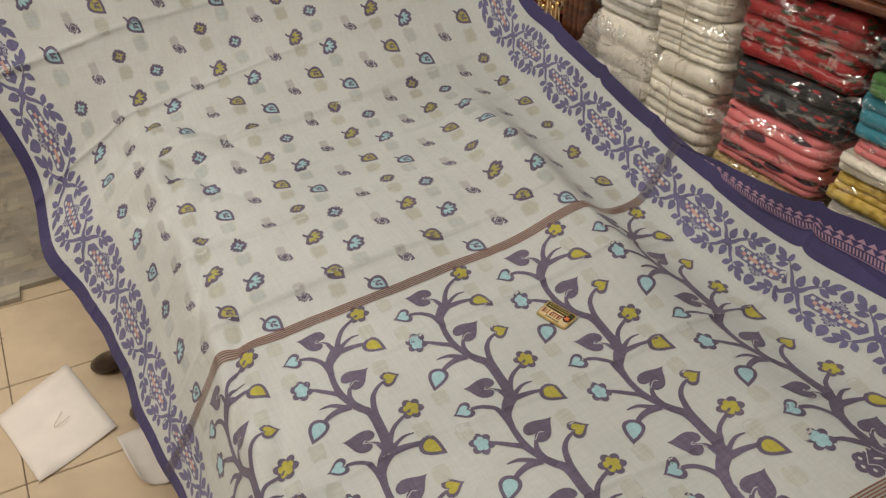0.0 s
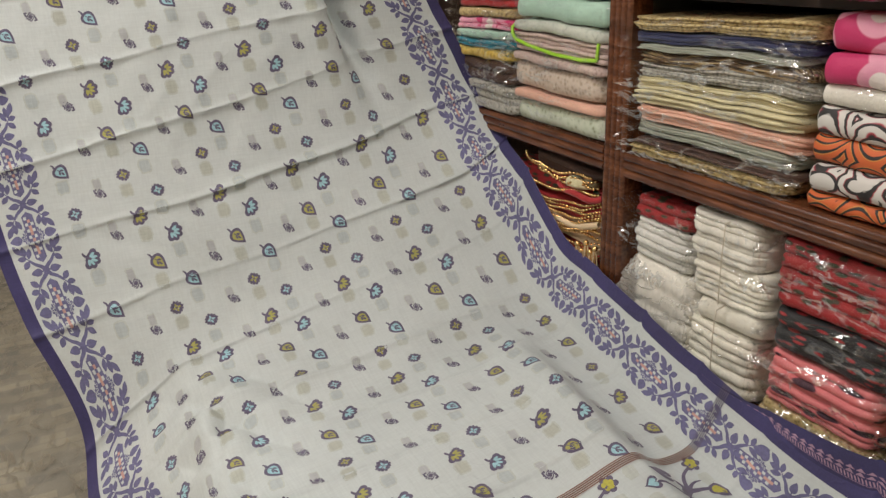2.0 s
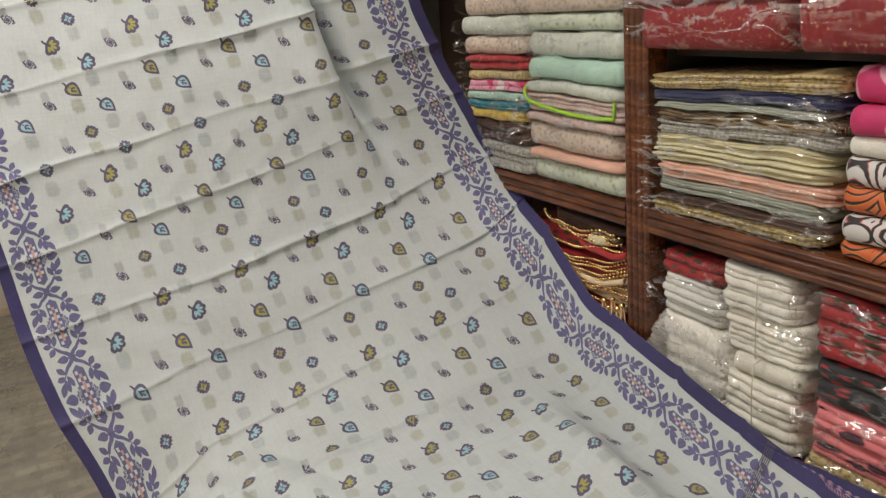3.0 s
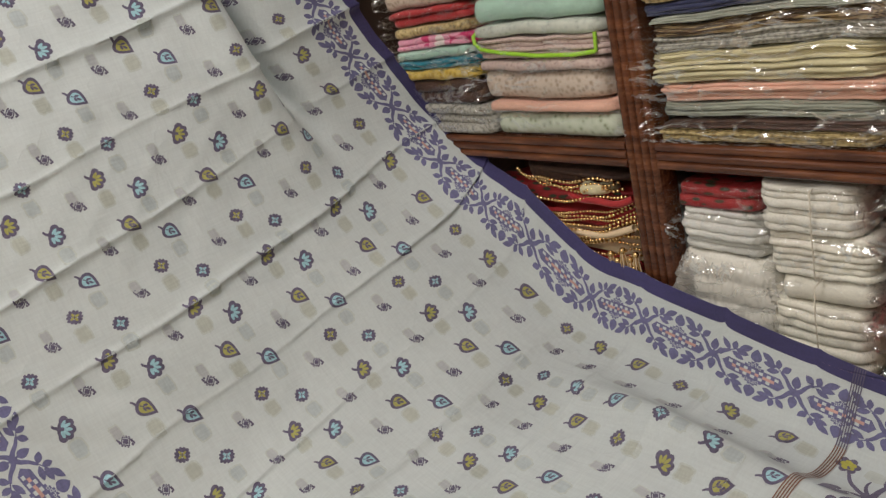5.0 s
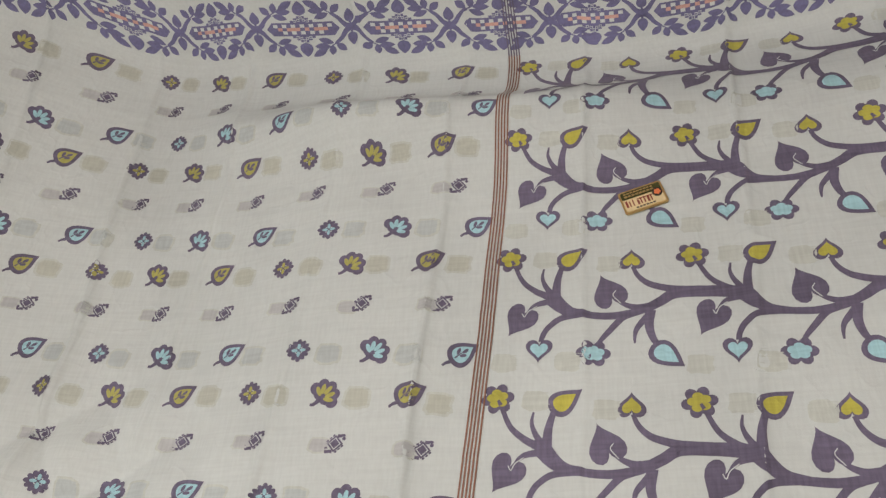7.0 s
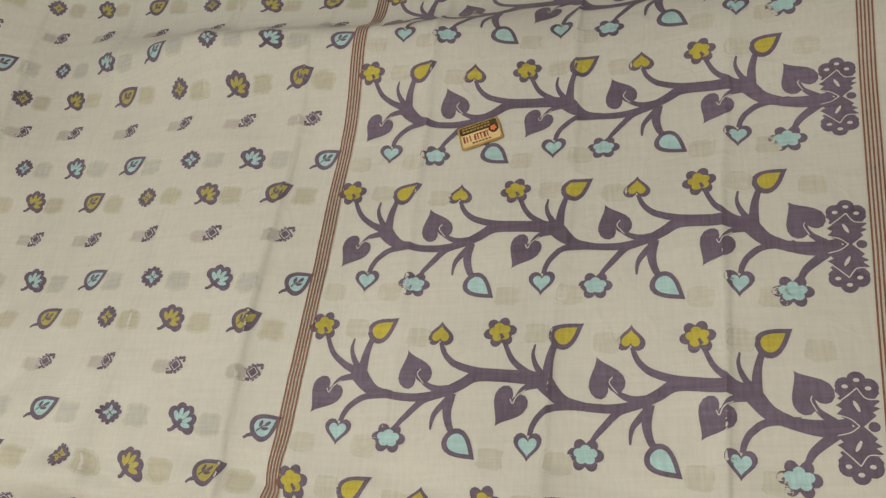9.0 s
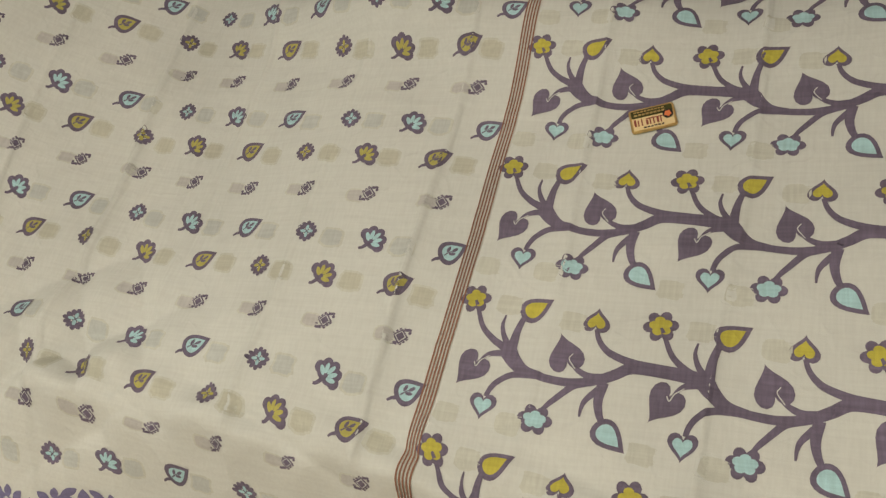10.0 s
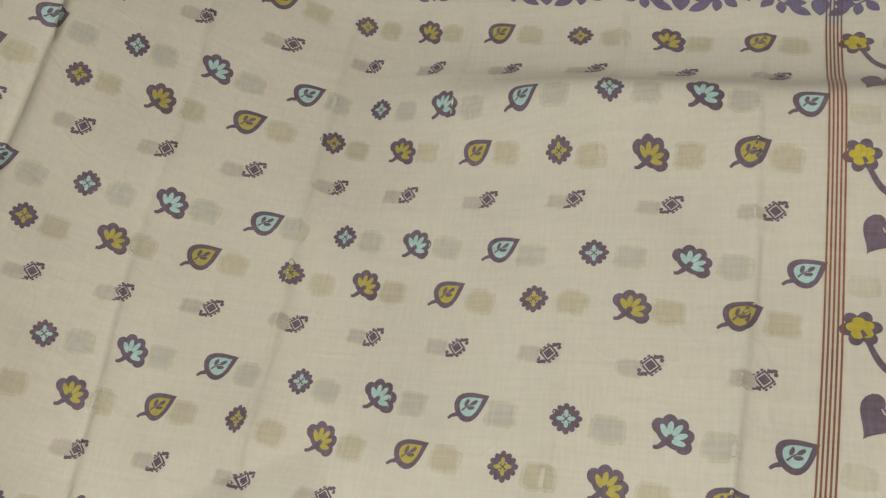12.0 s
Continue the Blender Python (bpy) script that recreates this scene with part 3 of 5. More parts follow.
            f.add(turned([(x * 0.86, y * 1.06) for x, y in heart(0.0250)], 203, (o + 0.1550, 0.0325)), D, 1)
            notch(o, [(0.1640, 0.0330), (0.1610, 0.0260), (0.1700, 0.0150)])
    # footed end: two scalloped feet with jagged leaves about a round boss
    e, c = 2 * T + 0.168, -0.0030
    for s in (1, -1):
        for p, q, r in ((0.0085, 0.0390, 0.0095), (0.0195, 0.0460, 0.0090), (0.0305, 0.0390, 0.0095)):
            f.add(oval(r, r * 0.95, (e + p, c + s * q), 0, 14), D, 1)
        f.add([(e + 0.001, c + s * 0.040), (e - 0.001, c + s * 0.033), (e + 0.004, c + s * 0.028), (e + 0.036, c + s * 0.028), (e + 0.040, c + s * 0.033), (e + 0.038, c + s * 0.040), (e + 0.0195, c + s * 0.046)], D, 1)
        f.add([(e + 0.004, c + s * 0.029), (e + 0.001, c + s * 0.026), (e + 0.005, c + s * 0.023), (e - 0.001, c + s * 0.019), (e + 0.005, c + s * 0.016), (e + 0.000, c + s * 0.011), (e + 0.016, c), (e + 0.024, c), (e + 0.036, c + s * 0.011), (e + 0.033, c + s * 0.014), (e + 0.040, c + s * 0.018), (e + 0.034, c + s * 0.020), (e + 0.040, c + s * 0.025), (e + 0.034, c + s * 0.029)], D, 1)
        f.line([(e + 0.003, c + s * 0.023), (e + 0.0115, c + s * 0.030), (e + 0.0195, c + s * 0.0375)], 0.0012, 0.0012, PALE, 2)
        f.line([(e + 0.0195, c + s * 0.0375), (e + 0.027, c + s * 0.0275), (e + 0.038, c + s * 0.0265)], 0.0012, 0.0012, PALE, 2)
        f.add(oval(0.0062, 0.0019, (e + 0.0185, c + s * 0.0190), -s * 62, 10), PALE, 2)
        for p, q in ((0.0085, 0.0385), (0.0195, 0.0455), (0.0300, 0.0375)):
            f.add(oval(0.0031, 0.0021, (e + p, c + s * q), 0, 10), PALE, 2)
        f.line([(e + 0.000, c + s * 0.0100), (e + 0.012, c + s * 0.0065), (e + 0.0205, c)], 0.0011, 0.0011, PALE, 2)
    f.add(oval(0.0066, 0.0060, (e + 0.0335, c), 0, 14), PALE, 1), f.add(oval(0.0055, 0.0049, (e + 0.0335, c), 0, 14), D, 2)
    return f.done()


def blade(length, width, at, deg, n=7):
    """A pointed leaf with its foot at the given place."""
    pts = [(length * k / n, width / 2 * math.sin(math.pi * k / n) ** 0.85) for k in range(n + 1)]
    return turned(pts + [(x, -y) for x, y in pts[-2:0:-1]], deg, at)


def ovate(length, width, at, deg, n=8):
    """A broad leaf with a pointed tip, its foot at the given place."""
    pts = [(length * k / n, width / 2 * math.sin(math.pi * (k / n) ** 0.72) ** 0.8) for k in range(n + 1)]
    return turned(pts + [(x, -y) for x, y in pts[-2:0:-1]], deg, at)


def fig_border():
    """One repeat of the border: a chequered medallion between sprays of leaves. p along the cloth, q outwards."""
    f = Figure()
    L, CR, PK = 0, 1, 2
    f.add([(-0.0600, 0), (-0.0500, 0.0118), (0.0500, 0.0118), (0.0600, 0), (0.0500, -0.0118), (-0.0500, -0.0118)], L, 1)
    for i in range(13):
        for j in range(3):
            kind = (CR if j != 1 else PK) if (i + j) % 2 == 0 else (PK if i % 3 == 1 and j == 1 else None)
            if kind is not None and not (i in (0, 12) and j == 0):
                x, y = -0.0481 + i * 0.0074, -0.0087 + j * 0.0058
                f.add([(x + a, y + b) for a, b in ((0, 0), (0.0074, 0), (0.0074, 0.0058), (0, 0.0058))], kind, 2, 0.009)
    for s in (1, -1):
        # stepped block over the medallion, pierced with small squares
        for w, a, b in ((0.0185, 0.0118, 0.0155), (0.0125, 0.0155, 0.0195), (0.0065, 0.0195, 0.0230)):
            f.add([(-w, s * a), (w, s * a), (w, s * b), (-w, s * b)], L, 1, 0.009)
        for x, y in ((-0.0105, 0.0142), (0.0105, 0.0142), (-0.0045, 0.0160), (0.0045, 0.0160), (0, 0.0200)):
            for r, m, lay in ((0.0023, CR, 2), (0.0014, L, 3)):
                f.add([(x - r, s * (y - r)), (x + r, s * (y - r)), (x + r, s * (y + r)), (x - r, s * (y + r))], m, lay, 0.009)
        f.add(ovate(0.0260, 0.0215, (0, s * 0.0235), s * 90), L, 1, 0.009)
        # pair of leaves on the joint
        f.add(ovate(0.0235, 0.0165, (0.078, s * 0.0080), s * 90), L, 1, 0.009)
        f.line([(0.078, 0), (0.078, s * 0.010)], 0.0050, 0.0030, L)
        for d in (1, -1):
            X = lambda x: 0.078 + d * x
            f.line([(X(0), 0), (X(0.0095), s * 0.0060), (X(0.0180), s * 0.0170), (X(0.0290), s * 0.0262)], 0.0095, 0.0050, L)
            f.line([(X(0.0290), s * 0.0262), (X(0.0370), s * 0.0310), (X(0.0450), s * 0.0360)], 0.0022, 0.0014, L)
            for x0, y0, x1, y1, w in ((0.0285, 0.0262, 0.0130, 0.0400, 0.0125), (0.0345, 0.0295, 0.0375, 0.0475, 0.0118), (0.0440, 0.0355, 0.0690, 0.0490, 0.0125), (0.0385, 0.0310, 0.0640, 0.0310, 0.0115), (0.0320, 0.0255, 0.0560, 0.0180, 0.0112)):
                g = math.degrees(math.atan2(s * (y1 - y0), d * (x1 - x0)))
                f.add(blade(math.hypot(x1 - x0, y1 - y0), w, (X(x0), s * y0), g), L, 1, 0.009)
    f.add(oval(0.0095, 0.0065, (0.078, 0)), L, 1)
    return f.done()


# ---- the shop: floor, walls, ceiling ----
M_TILE = plain("cream_floor_tile", (0.57, 0.47, 0.33), 0.28, 0.0, 0.10, 9.0)
M_GROUT = plain("dark_grout", (0.20, 0.15, 0.10), 0.8)
M_WALL = plain("cream_wall_paint", (0.66, 0.60, 0.50), 0.7, 0.0, 0.05, 6.0)
M_CEIL = plain("white_ceiling_paint", (0.78, 0.76, 0.72), 0.8, 0.0, 0.04, 6.0)
M_METAL = plain("brushed_steel", (0.55, 0.55, 0.55), 0.35, 1.0, 0.08, 30.0)
M_PAPER = plain("white_paper", (0.74, 0.71, 0.66), 0.7, 0.0, 0.05, 12.0)

floor = tagged(part("floor", box_bm(-2.6, 1.6, -2.0, 5.6, -0.12, -0.006, 0), M_GROUT), kind="structure", label="cream ceramic tile floor with thin dark joints", category="floor")
TILE = 0.36
tile_bm = box_bm(0.0015, TILE - 0.0015, 0.0015, TILE - 0.0015, -0.012, 0, 0.0015)
tile_me = bpy.data.meshes.new("floor_tile")
tile_bm.to_mesh(tile_me)
tile_bm.free()
tile_me.materials.append(M_TILE)
for i in range(-7, 5):
    for j in range(-10, 12):
        t = new("floor_tile", tile_me)
        t.location = (-0.205 + i * TILE, 1.515 + j * TILE, 0.0)
        t.rotation_euler = (0, 0, radians(random.choice((0, 0, 0.15, -0.15))))
        t.parent = floor
tagged(part("wall_shelves", box_bm(1.56, 1.70, -2.1, 5.7, 0, CEIL, 0), M_WALL), kind="structure", label="cream painted wall behind the wooden shelves", category="wall")
tagged(part("wall_street", box_bm(-2.74, -2.60, -2.1, 5.7, 0, CEIL, 0), M_WALL), kind="structure", label="plain cream painted shop wall", category="wall")
tagged(part("wall_near", box_bm(-2.60, 1.56, -2.14, -2.0, 0, CEIL, 0), M_WALL), kind="structure", label="plain cream painted shop wall", category="wall")
tagged(part("wall_far", box_bm(-2.60, 1.56, 5.6, 5.74, 0, CEIL, 0), M_WALL), kind="structure", label="plain cream painted shop wall", category="wall")
tagged(part("ceiling", box_bm(-2.74, 1.70, -2.14, 5.74, CEIL, CEIL + 0.12, 0), M_CEIL), kind="structure", label="plain white painted ceiling", category="ceiling")

M_GLOW, glow_tree, glow = material("lit_diffuser")
glow.inputs["Emission Color"].default_value = (1.0, 0.93, 0.80, 1)
glow.inputs["Emission Strength"].default_value = 1.0
for px, py, sx, sy, power in PANELS:
    lamp = empty("ceiling_light", px, py, CEIL - 0.03, "square white ceiling panel light, switched on", "ceiling light", "ceiling panel lights")
    under(lamp, part("frame", box_bm(px - sx / 2 - 0.02, px + sx / 2 + 0.02, py - sy / 2 - 0.02, py + sy / 2 + 0.02, CEIL - 0.028, CEIL - 0.001, 0.003), M_METAL))
    under(lamp, part("diffuser", box_bm(px - sx / 2, px + sx / 2, py - sy / 2, py + sy / 2, CEIL - 0.034, CEIL - 0.026, 0), M_GLOW))
    ld = bpy.data.lights.new("panel_lamp", "AREA")
    ld.shape, ld.size, ld.size_y, ld.energy, ld.color = "RECTANGLE", sx, sy, power, (1.0, 0.93, 0.82)
    lo = new("panel_lamp", ld)
    lo.location = (px, py, CEIL - 0.045)

# vinyl sheet on the floor under film
M_VINYL, vt, vb = material("patterned_vinyl", 0.22)
vv_ = coords(vt, (1, 1, 1))
br = node(vt, "ShaderNodeTexBrick", Scale=1.0, Color1=(0.47, 0.43, 0.34, 1), Color2=(0.29, 0.28, 0.25, 1), Mortar=(0.36, 0.34, 0.29, 1))
br.inputs["Brick Width"].default_value = 0.085
br.inputs["Row Height"].default_value = 0.048
br.inputs["Mortar Size"].default_value = 0.004
wob = node(vt, "ShaderNodeTexNoise", Scale=6.0, Detail=3.0)
vt.links.new(vv_, wob.inputs["Vector"])
vt.links.new(mixed(vt, 0.06, vv_, wob.outputs["Color"]), br.inputs["Vector"])
vcol = mixed(vt, 0.5, br.outputs["Color"], ramp(vt, noise_fac(vt, vv_, 8.0, 6.0), [(0.3, (0.45, 0.45, 0.45)), (0.7, (1, 1, 1))]), "MULTIPLY")
vt.links.new(vcol, vb.inputs["Base Color"])
bumped(vt, vb, noise_fac(vt, vv_, 18.0, 4.0), 0.5, 0.006)
bm = bmesh.new()
outline = [(-2.3, 2.21), (-0.135, 2.245), (-0.13, 2.298), (0.9, 2.33), (0.9, 5.4), (-2.3, 5.4)]
bot = [bm.verts.new((x, y, 0.001)) for x, y in outline]
top = [bm.verts.new((x, y, 0.016)) for x, y in outline]
bm.faces.new(top)
bm.faces.new(bot[::-1])
for i in range(6):
    bm.faces.new((bot[i], bot[(i + 1) % 6], top[(i + 1) % 6], top[i]))
vinyl = tagged(part("vinyl_sheet", bm, M_VINYL), "grey beige brick-patterned vinyl sheet lying on the floor tiles", "floor mat")
# wrinkled film over the vinyl
n = 60
uu, vv2 = np.meshgrid(np.linspace(-1.6, 0.6, n), np.linspace(2.36, 5.2, n))
zz = 0.021 + 0.006 * np.abs(np.sin(uu * 9 + 3 * np.sin(vv2 * 2.3)) * np.sin(vv2 * 7 + uu * 4)) + 0.004 * np.abs(np.sin(uu * 31 + vv2 * 17))
i = (np.arange(n - 1)[:, None] * n + np.arange(n - 1)[None, :]).ravel()
tagged(mesh_object("plastic_film", np.stack([uu, vv2, zz], -1).reshape(-1, 3).tolist(), np.stack([i, i + 1, i + 1 + n, i + n], -1).tolist(), [M_FILM]), "clear wrinkled plastic film spread over the vinyl sheet", "plastic film")


# ---- the bench under the saree ----
M_DARKWOOD = plain("dark_brown_lacquer", (0.030, 0.017, 0.011), 0.3, 0.0, 0.3, 15.0)
M_MATTRESS = cloth("white_bench_cover", (0.70, 0.68, 0.62), 0.05)
bench = empty("bench", 0.62, 0.9, 0.0, "low wooden bench with a padded top under the saree", "bench")
bbm = box_bm(0.225, 1.05, 0.05, 1.56, 0.46, 0.58, 0.012)
for v in bbm.verts:
    v.co.z += (v.co.x - 0.466) * 0.098 + (v.co.y - 1.0) * 0.06 * (1 if v.co.y < 1.3 else 0.7)
under(bench, part("pad", bbm, M_MATTRESS, label="white padded top"))
under(bench, part("seat_frame", box_bm(0.24, 1.05, 0.07, 1.54, 0.37, 0.44, 0.006), M_DARKWOOD))


def leg(bench, topx, topy, fx, fy, top=0.40):
    bm = bmesh.new()
    rings = []
    prof = [(1.0, 0.022), (0.6, 0.020), (0.25, 0.016), (0.12, 0.017), (0.09, 0.030), (0.06, 0.042), (0.02, 0.044), (0.0, 0.036)]
    for t, r in prof:
        cx, cy = fx + (topx - fx) * t, fy + (topy - fy) * t
        rings.append([bm.verts.new((cx + r * math.cos(k * math.tau / 16), cy + r * math.sin(k * math.tau / 16), top * t)) for k in range(16)])
    for a, b in zip(rings, rings[1:]):
        for k in range(16):
            bm.faces.new((a[k], a[(k + 1) % 16], b[(k + 1) % 16], b[k]))
    bm.faces.new(rings[0])
    bm.faces.new(rings[-1][::-1])
    bmesh.ops.recalc_face_normals(bm, faces=bm.faces[:])
    return under(bench, part("leg", bm, M_DARKWOOD, smooth=True))


leg(bench, 0.26, 1.50, 0.030, 1.845)
leg(bench, 0.27, 1.30, 0.085, 1.620)
leg(bench, 0.27, 0.12, 0.22, 0.06)
leg(bench, 1.02, 1.50, 1.03, 1.52)
leg(bench, 1.02, 0.12, 1.03, 0.10)


# ---- the saree ----
def sheet_object(name, mat):
    nv, nu = SHEET.shape[:2]
    i = (np.arange(nv - 1)[:, None] * nu + np.arange(nu - 1)[None, :]).ravel()
    return mesh_object(name, SHEET.reshape(-1, 3).tolist(), np.stack([i, i + 1, i + 1 + nu, i + nu], -1).tolist(), [mat])


saree = tagged(sheet_object("saree", M_CLOTH), "pale grey-blue cotton saree with woven flowers, spread over the bench", "saree")
for a, b in ((U0, U0 + 0.030), (U1 - 0.034, U1)):
    cols = np.nonzero((GRID_U >= a - 0.001) & (GRID_U <= b + 0.001))[0]
    sub = (SHEET + NORMAL * 0.0006)[:, cols]
    nv, nu = sub.shape[:2]
    i = (np.arange(nv - 1)[:, None] * nu + np.arange(nu - 1)[None, :]).ravel()
    mesh_object("selvage", sub.reshape(-1, 3).tolist(), np.stack([i, i + 1, i + 1 + nu, i + nu], -1).tolist(), [M_NAVY], saree, "plain navy selvage band")

blob_b, blob_y, leaf_b, leaf_y, star_b, star_y, small = fig_blob(2), fig_blob(1), fig_leaf(2), fig_leaf(1), fig_star(2), fig_star(1), fig_small()
ghosts = [[fig_ghost(m, w, h, s) for s in range(3)] for m, w, h in ((4, 0.032, 0.027), (3, 0.032, 0.027), (5, 0.026, 0.018))]
PITCH, REPEAT = 0.193, 0.1097
placed, behind = [], []
rng = random.Random(4)
for row in range(24):
    for col in range(5):
        j = lambda s=0.0012: rng.uniform(-s, s)
        ub, uy, ug = 0.083 + col * PITCH, 0.215 + col * PITCH, 0.151 + col * PITCH
        vb_, vy, vg = 1.020 + row * REPEAT, 1.078 + row * REPEAT, 1.051 + row * REPEAT
        kb = (leaf_b, blob_b, star_b)[row % 3]
        ky = (leaf_y, blob_y, star_y)[row % 3]
        placed.append((kb, ub + j(), vb_ + j()))
        placed.append((ky, uy + j(), vy + j()))
        placed.append((small, ug + j(), vg + j()))
        side = 0.040
        behind.append((rng.choice(ghosts[0]), ub - 0.004 + j(0.003), vb_ - side + j(0.004)))
        behind.append((rng.choice(ghosts[1]), uy - 0.004 + j(0.003), vy - side + j(0.004)))
        behind.append((rng.choice(ghosts[2]), ug - 0.003 + j(0.003), vg + 0.022 + j(0.004)))
behind = [b for b in behind if b[2] > 1.03]
weave("flower_weave", placed, BUTI_MATS, saree, "small woven purple, mustard and pale blue flowers and leaves", kind="stuff")
weave("float_threads", behind, BUTI_MATS, saree, "faint loose threads showing through from the back", kind="stuff")
VINE_MATS = [M_DARK, M_YELLOW, M_BLUE, M_CLOTH]
vine = fig_vine()
for k in range(5):
    weave("flowering_vine", [(vine, 0.5240 + (k - 2) * 0.1935, 1.0)], VINE_MATS, saree, "dark purple flowering vine with mustard and pale blue blossoms")
gh = []
for k in range(5):
    for r in range(3):
        c = 0.5240 + (k - 2) * 0.1935
        gh += [(ghosts[1][r], c + 0.080, 1.0 - 0.076 - r * 0.2215), (ghosts[1][(r + 1) % 3], c + 0.072, 1.0 - 0.155 - r * 0.2215), (ghosts[0][r], c - 0.066, 1.0 - 0.035 - r * 0.2215), (ghosts[0][(r + 2) % 3], c - 0.064, 1.0 - 0.110 - r * 0.2215)]
weave("vine_float_threads", gh, [*BUTI_MATS[:3], M_GHOST_V, M_GHOST_V, M_GHOST_V, M_CLOTH, M_CLOTH], saree, "faint loose threads showing through from the back", kind="stuff")
BORDER_MATS = [M_LAV, M_CLOTH, M_PINK]
unit = fig_border()
for uc, sgn, run in ((1.084, 1, ((-4, 0.009), (3, 1.007), (11, 2.358), (18, 3.53))), (-0.016, -1, ((-7, -0.02), (0, 1.145), (4, 1.883), (14, 3.50)))):
    ks, vs = zip(*run)
    rows = np.arange(ks[0], ks[-1] + 1)
    at = np.interp(rows, ks, vs)
    weave("woven_border", [(unit, uc, v, sgn, w / 0.156) for v, w in zip(at, np.gradient(at))], BORDER_MATS, saree, "lavender woven border of leaves and pink chequered medallions")
for v0 in (1.0, 0.345):
    for k in range(5):
        for a, b, m in ((U0, 0.05, M_DARK), (0.05, 1.022, M_BROWN), (1.022, U1, M_DARK)):
            cloth_strip("stripe_line", a, b, v0 - 0.0010 - k * 0.0042, v0 + 0.0010 - k * 0.0042, 0.006, 0.0008, 0.0015, m, saree)

# rail that carries the upper end
top_l, top_r = drape(np.array([U0, U1]), np.array([V1, V1]))
rail = empty("hanging_rail", (top_l[0] + top_r[0]) / 2, 2.24, CEIL, "steel rail hung from the ceiling, carrying the saree", "rail")
d = Vector(top_r.tolist()) - Vector(top_l.tolist())
bm = bmesh.new()
bmesh.ops.create_cone(bm, segments=16, radius1=0.012, radius2=0.012, depth=d.length + 0.2, cap_ends=True)
bmesh.ops.transform(bm, matrix=Matrix.Translation((Vector(top_l.tolist()) + Vector(top_r.tolist())) / 2 + Vector((0, 0.012, 0))) @ d.to_track_quat("Z", "Y").to_matrix().to_4x4(), verts=bm.verts)
under(rail, part("bar", bm, M_METAL, smooth=True))
for p in (top_l, top_r):
    under(rail, part("hanger", box_bm(p[0] - 0.006, p[0] + 0.006, p[1] + 0.006, p[1] + 0.018, p[2], CEIL, 0.001), M_METAL))

# label lying on the pallu
M_GOLD = plain("gold_foil", (0.82, 0.66, 0.30), 0.36, 1.0, 0.12, 60.0)
M_BLACK = plain("black_print", (0.02, 0.018, 0.015), 0.4)
M_OLIVE = plain("dark_olive_print", (0.045, 0.048, 0.012), 0.35)
M_ORANGE = plain("orange_print", (0.62, 0.17, 0.06), 0.45)
M_CREAM = plain("cream_print", (0.68, 0.56, 0.32), 0.4, 0.2)
M_RED = plain("red_print", (0.20, 0.045, 0.03), 0.5)
tag_u, tag_v = 0.697, 0.802


def on_tag(name, outline, lift, mat, parent, label="", thick=0.0005):
    """A flat piece of the card; the card has its own plane a little above the cloth."""
    bm = bmesh.new()
    a = radians(16)
    c = on_cloth(np.array([tag_u]), np.array([tag_v]), np.array([0.0035]))[0]
    rings = []
    for dz in (0, thick):
        ring = []
        for p, q in outline:
            pp, qq = p * math.cos(a) - q * math.sin(a), p * math.sin(a) + q * math.cos(a)
            ring.append(bm.verts.new((c[0] + qq, c[1] - pp, c[2] + qq * 0.16 - pp * 0.06 + lift + dz)))
        rings.append(ring)
    m = len(outline)
    bm.faces.new(rings[1]), bm.faces.new(rings[0][::-1])
    for k in range(m):
        bm.faces.new((rings[0][k], rings[0][(k + 1) % m], rings[1][(k + 1) % m], rings[1][k]))
    bmesh.ops.recalc_face_normals(bm, faces=bm.faces[:])
    ob = part(name, bm, mat, label=label)
    if parent:
        ob.parent = parent
    return ob


def rounded(p0, p1, q0, q1, r=0.003, n=4):
    """Outline of a card with rounded corners."""
    out = []
    for cp, cq, a0 in ((p1 - r, q1 - r, 0), (p0 + r, q1 - r, 90), (p0 + r, q0 + r, 180), (p1 - r, q0 + r, 270)):
        out += [(cp + r * math.cos(radians(a0 + 90 * k / n)), cq + r * math.sin(radians(a0 + 90 * k / n))) for k in range(n + 1)]
    return out


def bar(p0, p1, q0, q1):
    return [(p0, q0), (p1, q0), (p1, q1), (p0, q1)]


tag = tagged(on_tag("label_card", rounded(-0.0290, 0.0290, -0.0180, 0.0180, 0.004), 0, M_GOLD, None, thick=0.0010), "small gold foil label lying on the saree", "label")
band = on_tag("olive_band", rounded(-0.0262, 0.0262, 0.0045, 0.0155, 0.002), 0.0012, M_OLIVE, tag, "dark olive printed band")
panel = on_tag("cream_panel", rounded(-0.0262, 0.0262, -0.0145, 0.0038, 0.002), 0.0012, M_CREAM, tag, "cream printed panel")
for row, (q, h, n) in enumerate(((0.0115, 0.0020, 9), (0.0068, 0.0026, 8))):
    for k in range(n):
        p = -0.0225 + k * 0.040 / n
        on_tag("writing_bar", bar(p, p + 0.032 / n, q, q + h), 0.0018, M_GOLD, band)
tall = (0.010, 0.0085, 0.010, 0.0070, 0.0095, 0.010, 0.0080, 0.0095)
for k, h in enumerate(tall):
    p = -0.0240 + k * 0.0045 + (0.0015 if k > 2 else 0)
    on_tag("writing_bar", bar(p, p + (0.0016 if k % 3 else 0.0028), -0.0085, -0.0085 + h), 0.0018, M_RED, panel)
on_tag("writing_bar", bar(-0.0085, 0.0130, -0.0005, 0.0006), 0.0019, M_RED, panel)
for k in range(6):
    on_tag("writing_bar", bar(-0.0130 + k * 0.0045, -0.0098 + k * 0.0045, -0.0130, -0.0112), 0.0018, M_BLACK, panel)
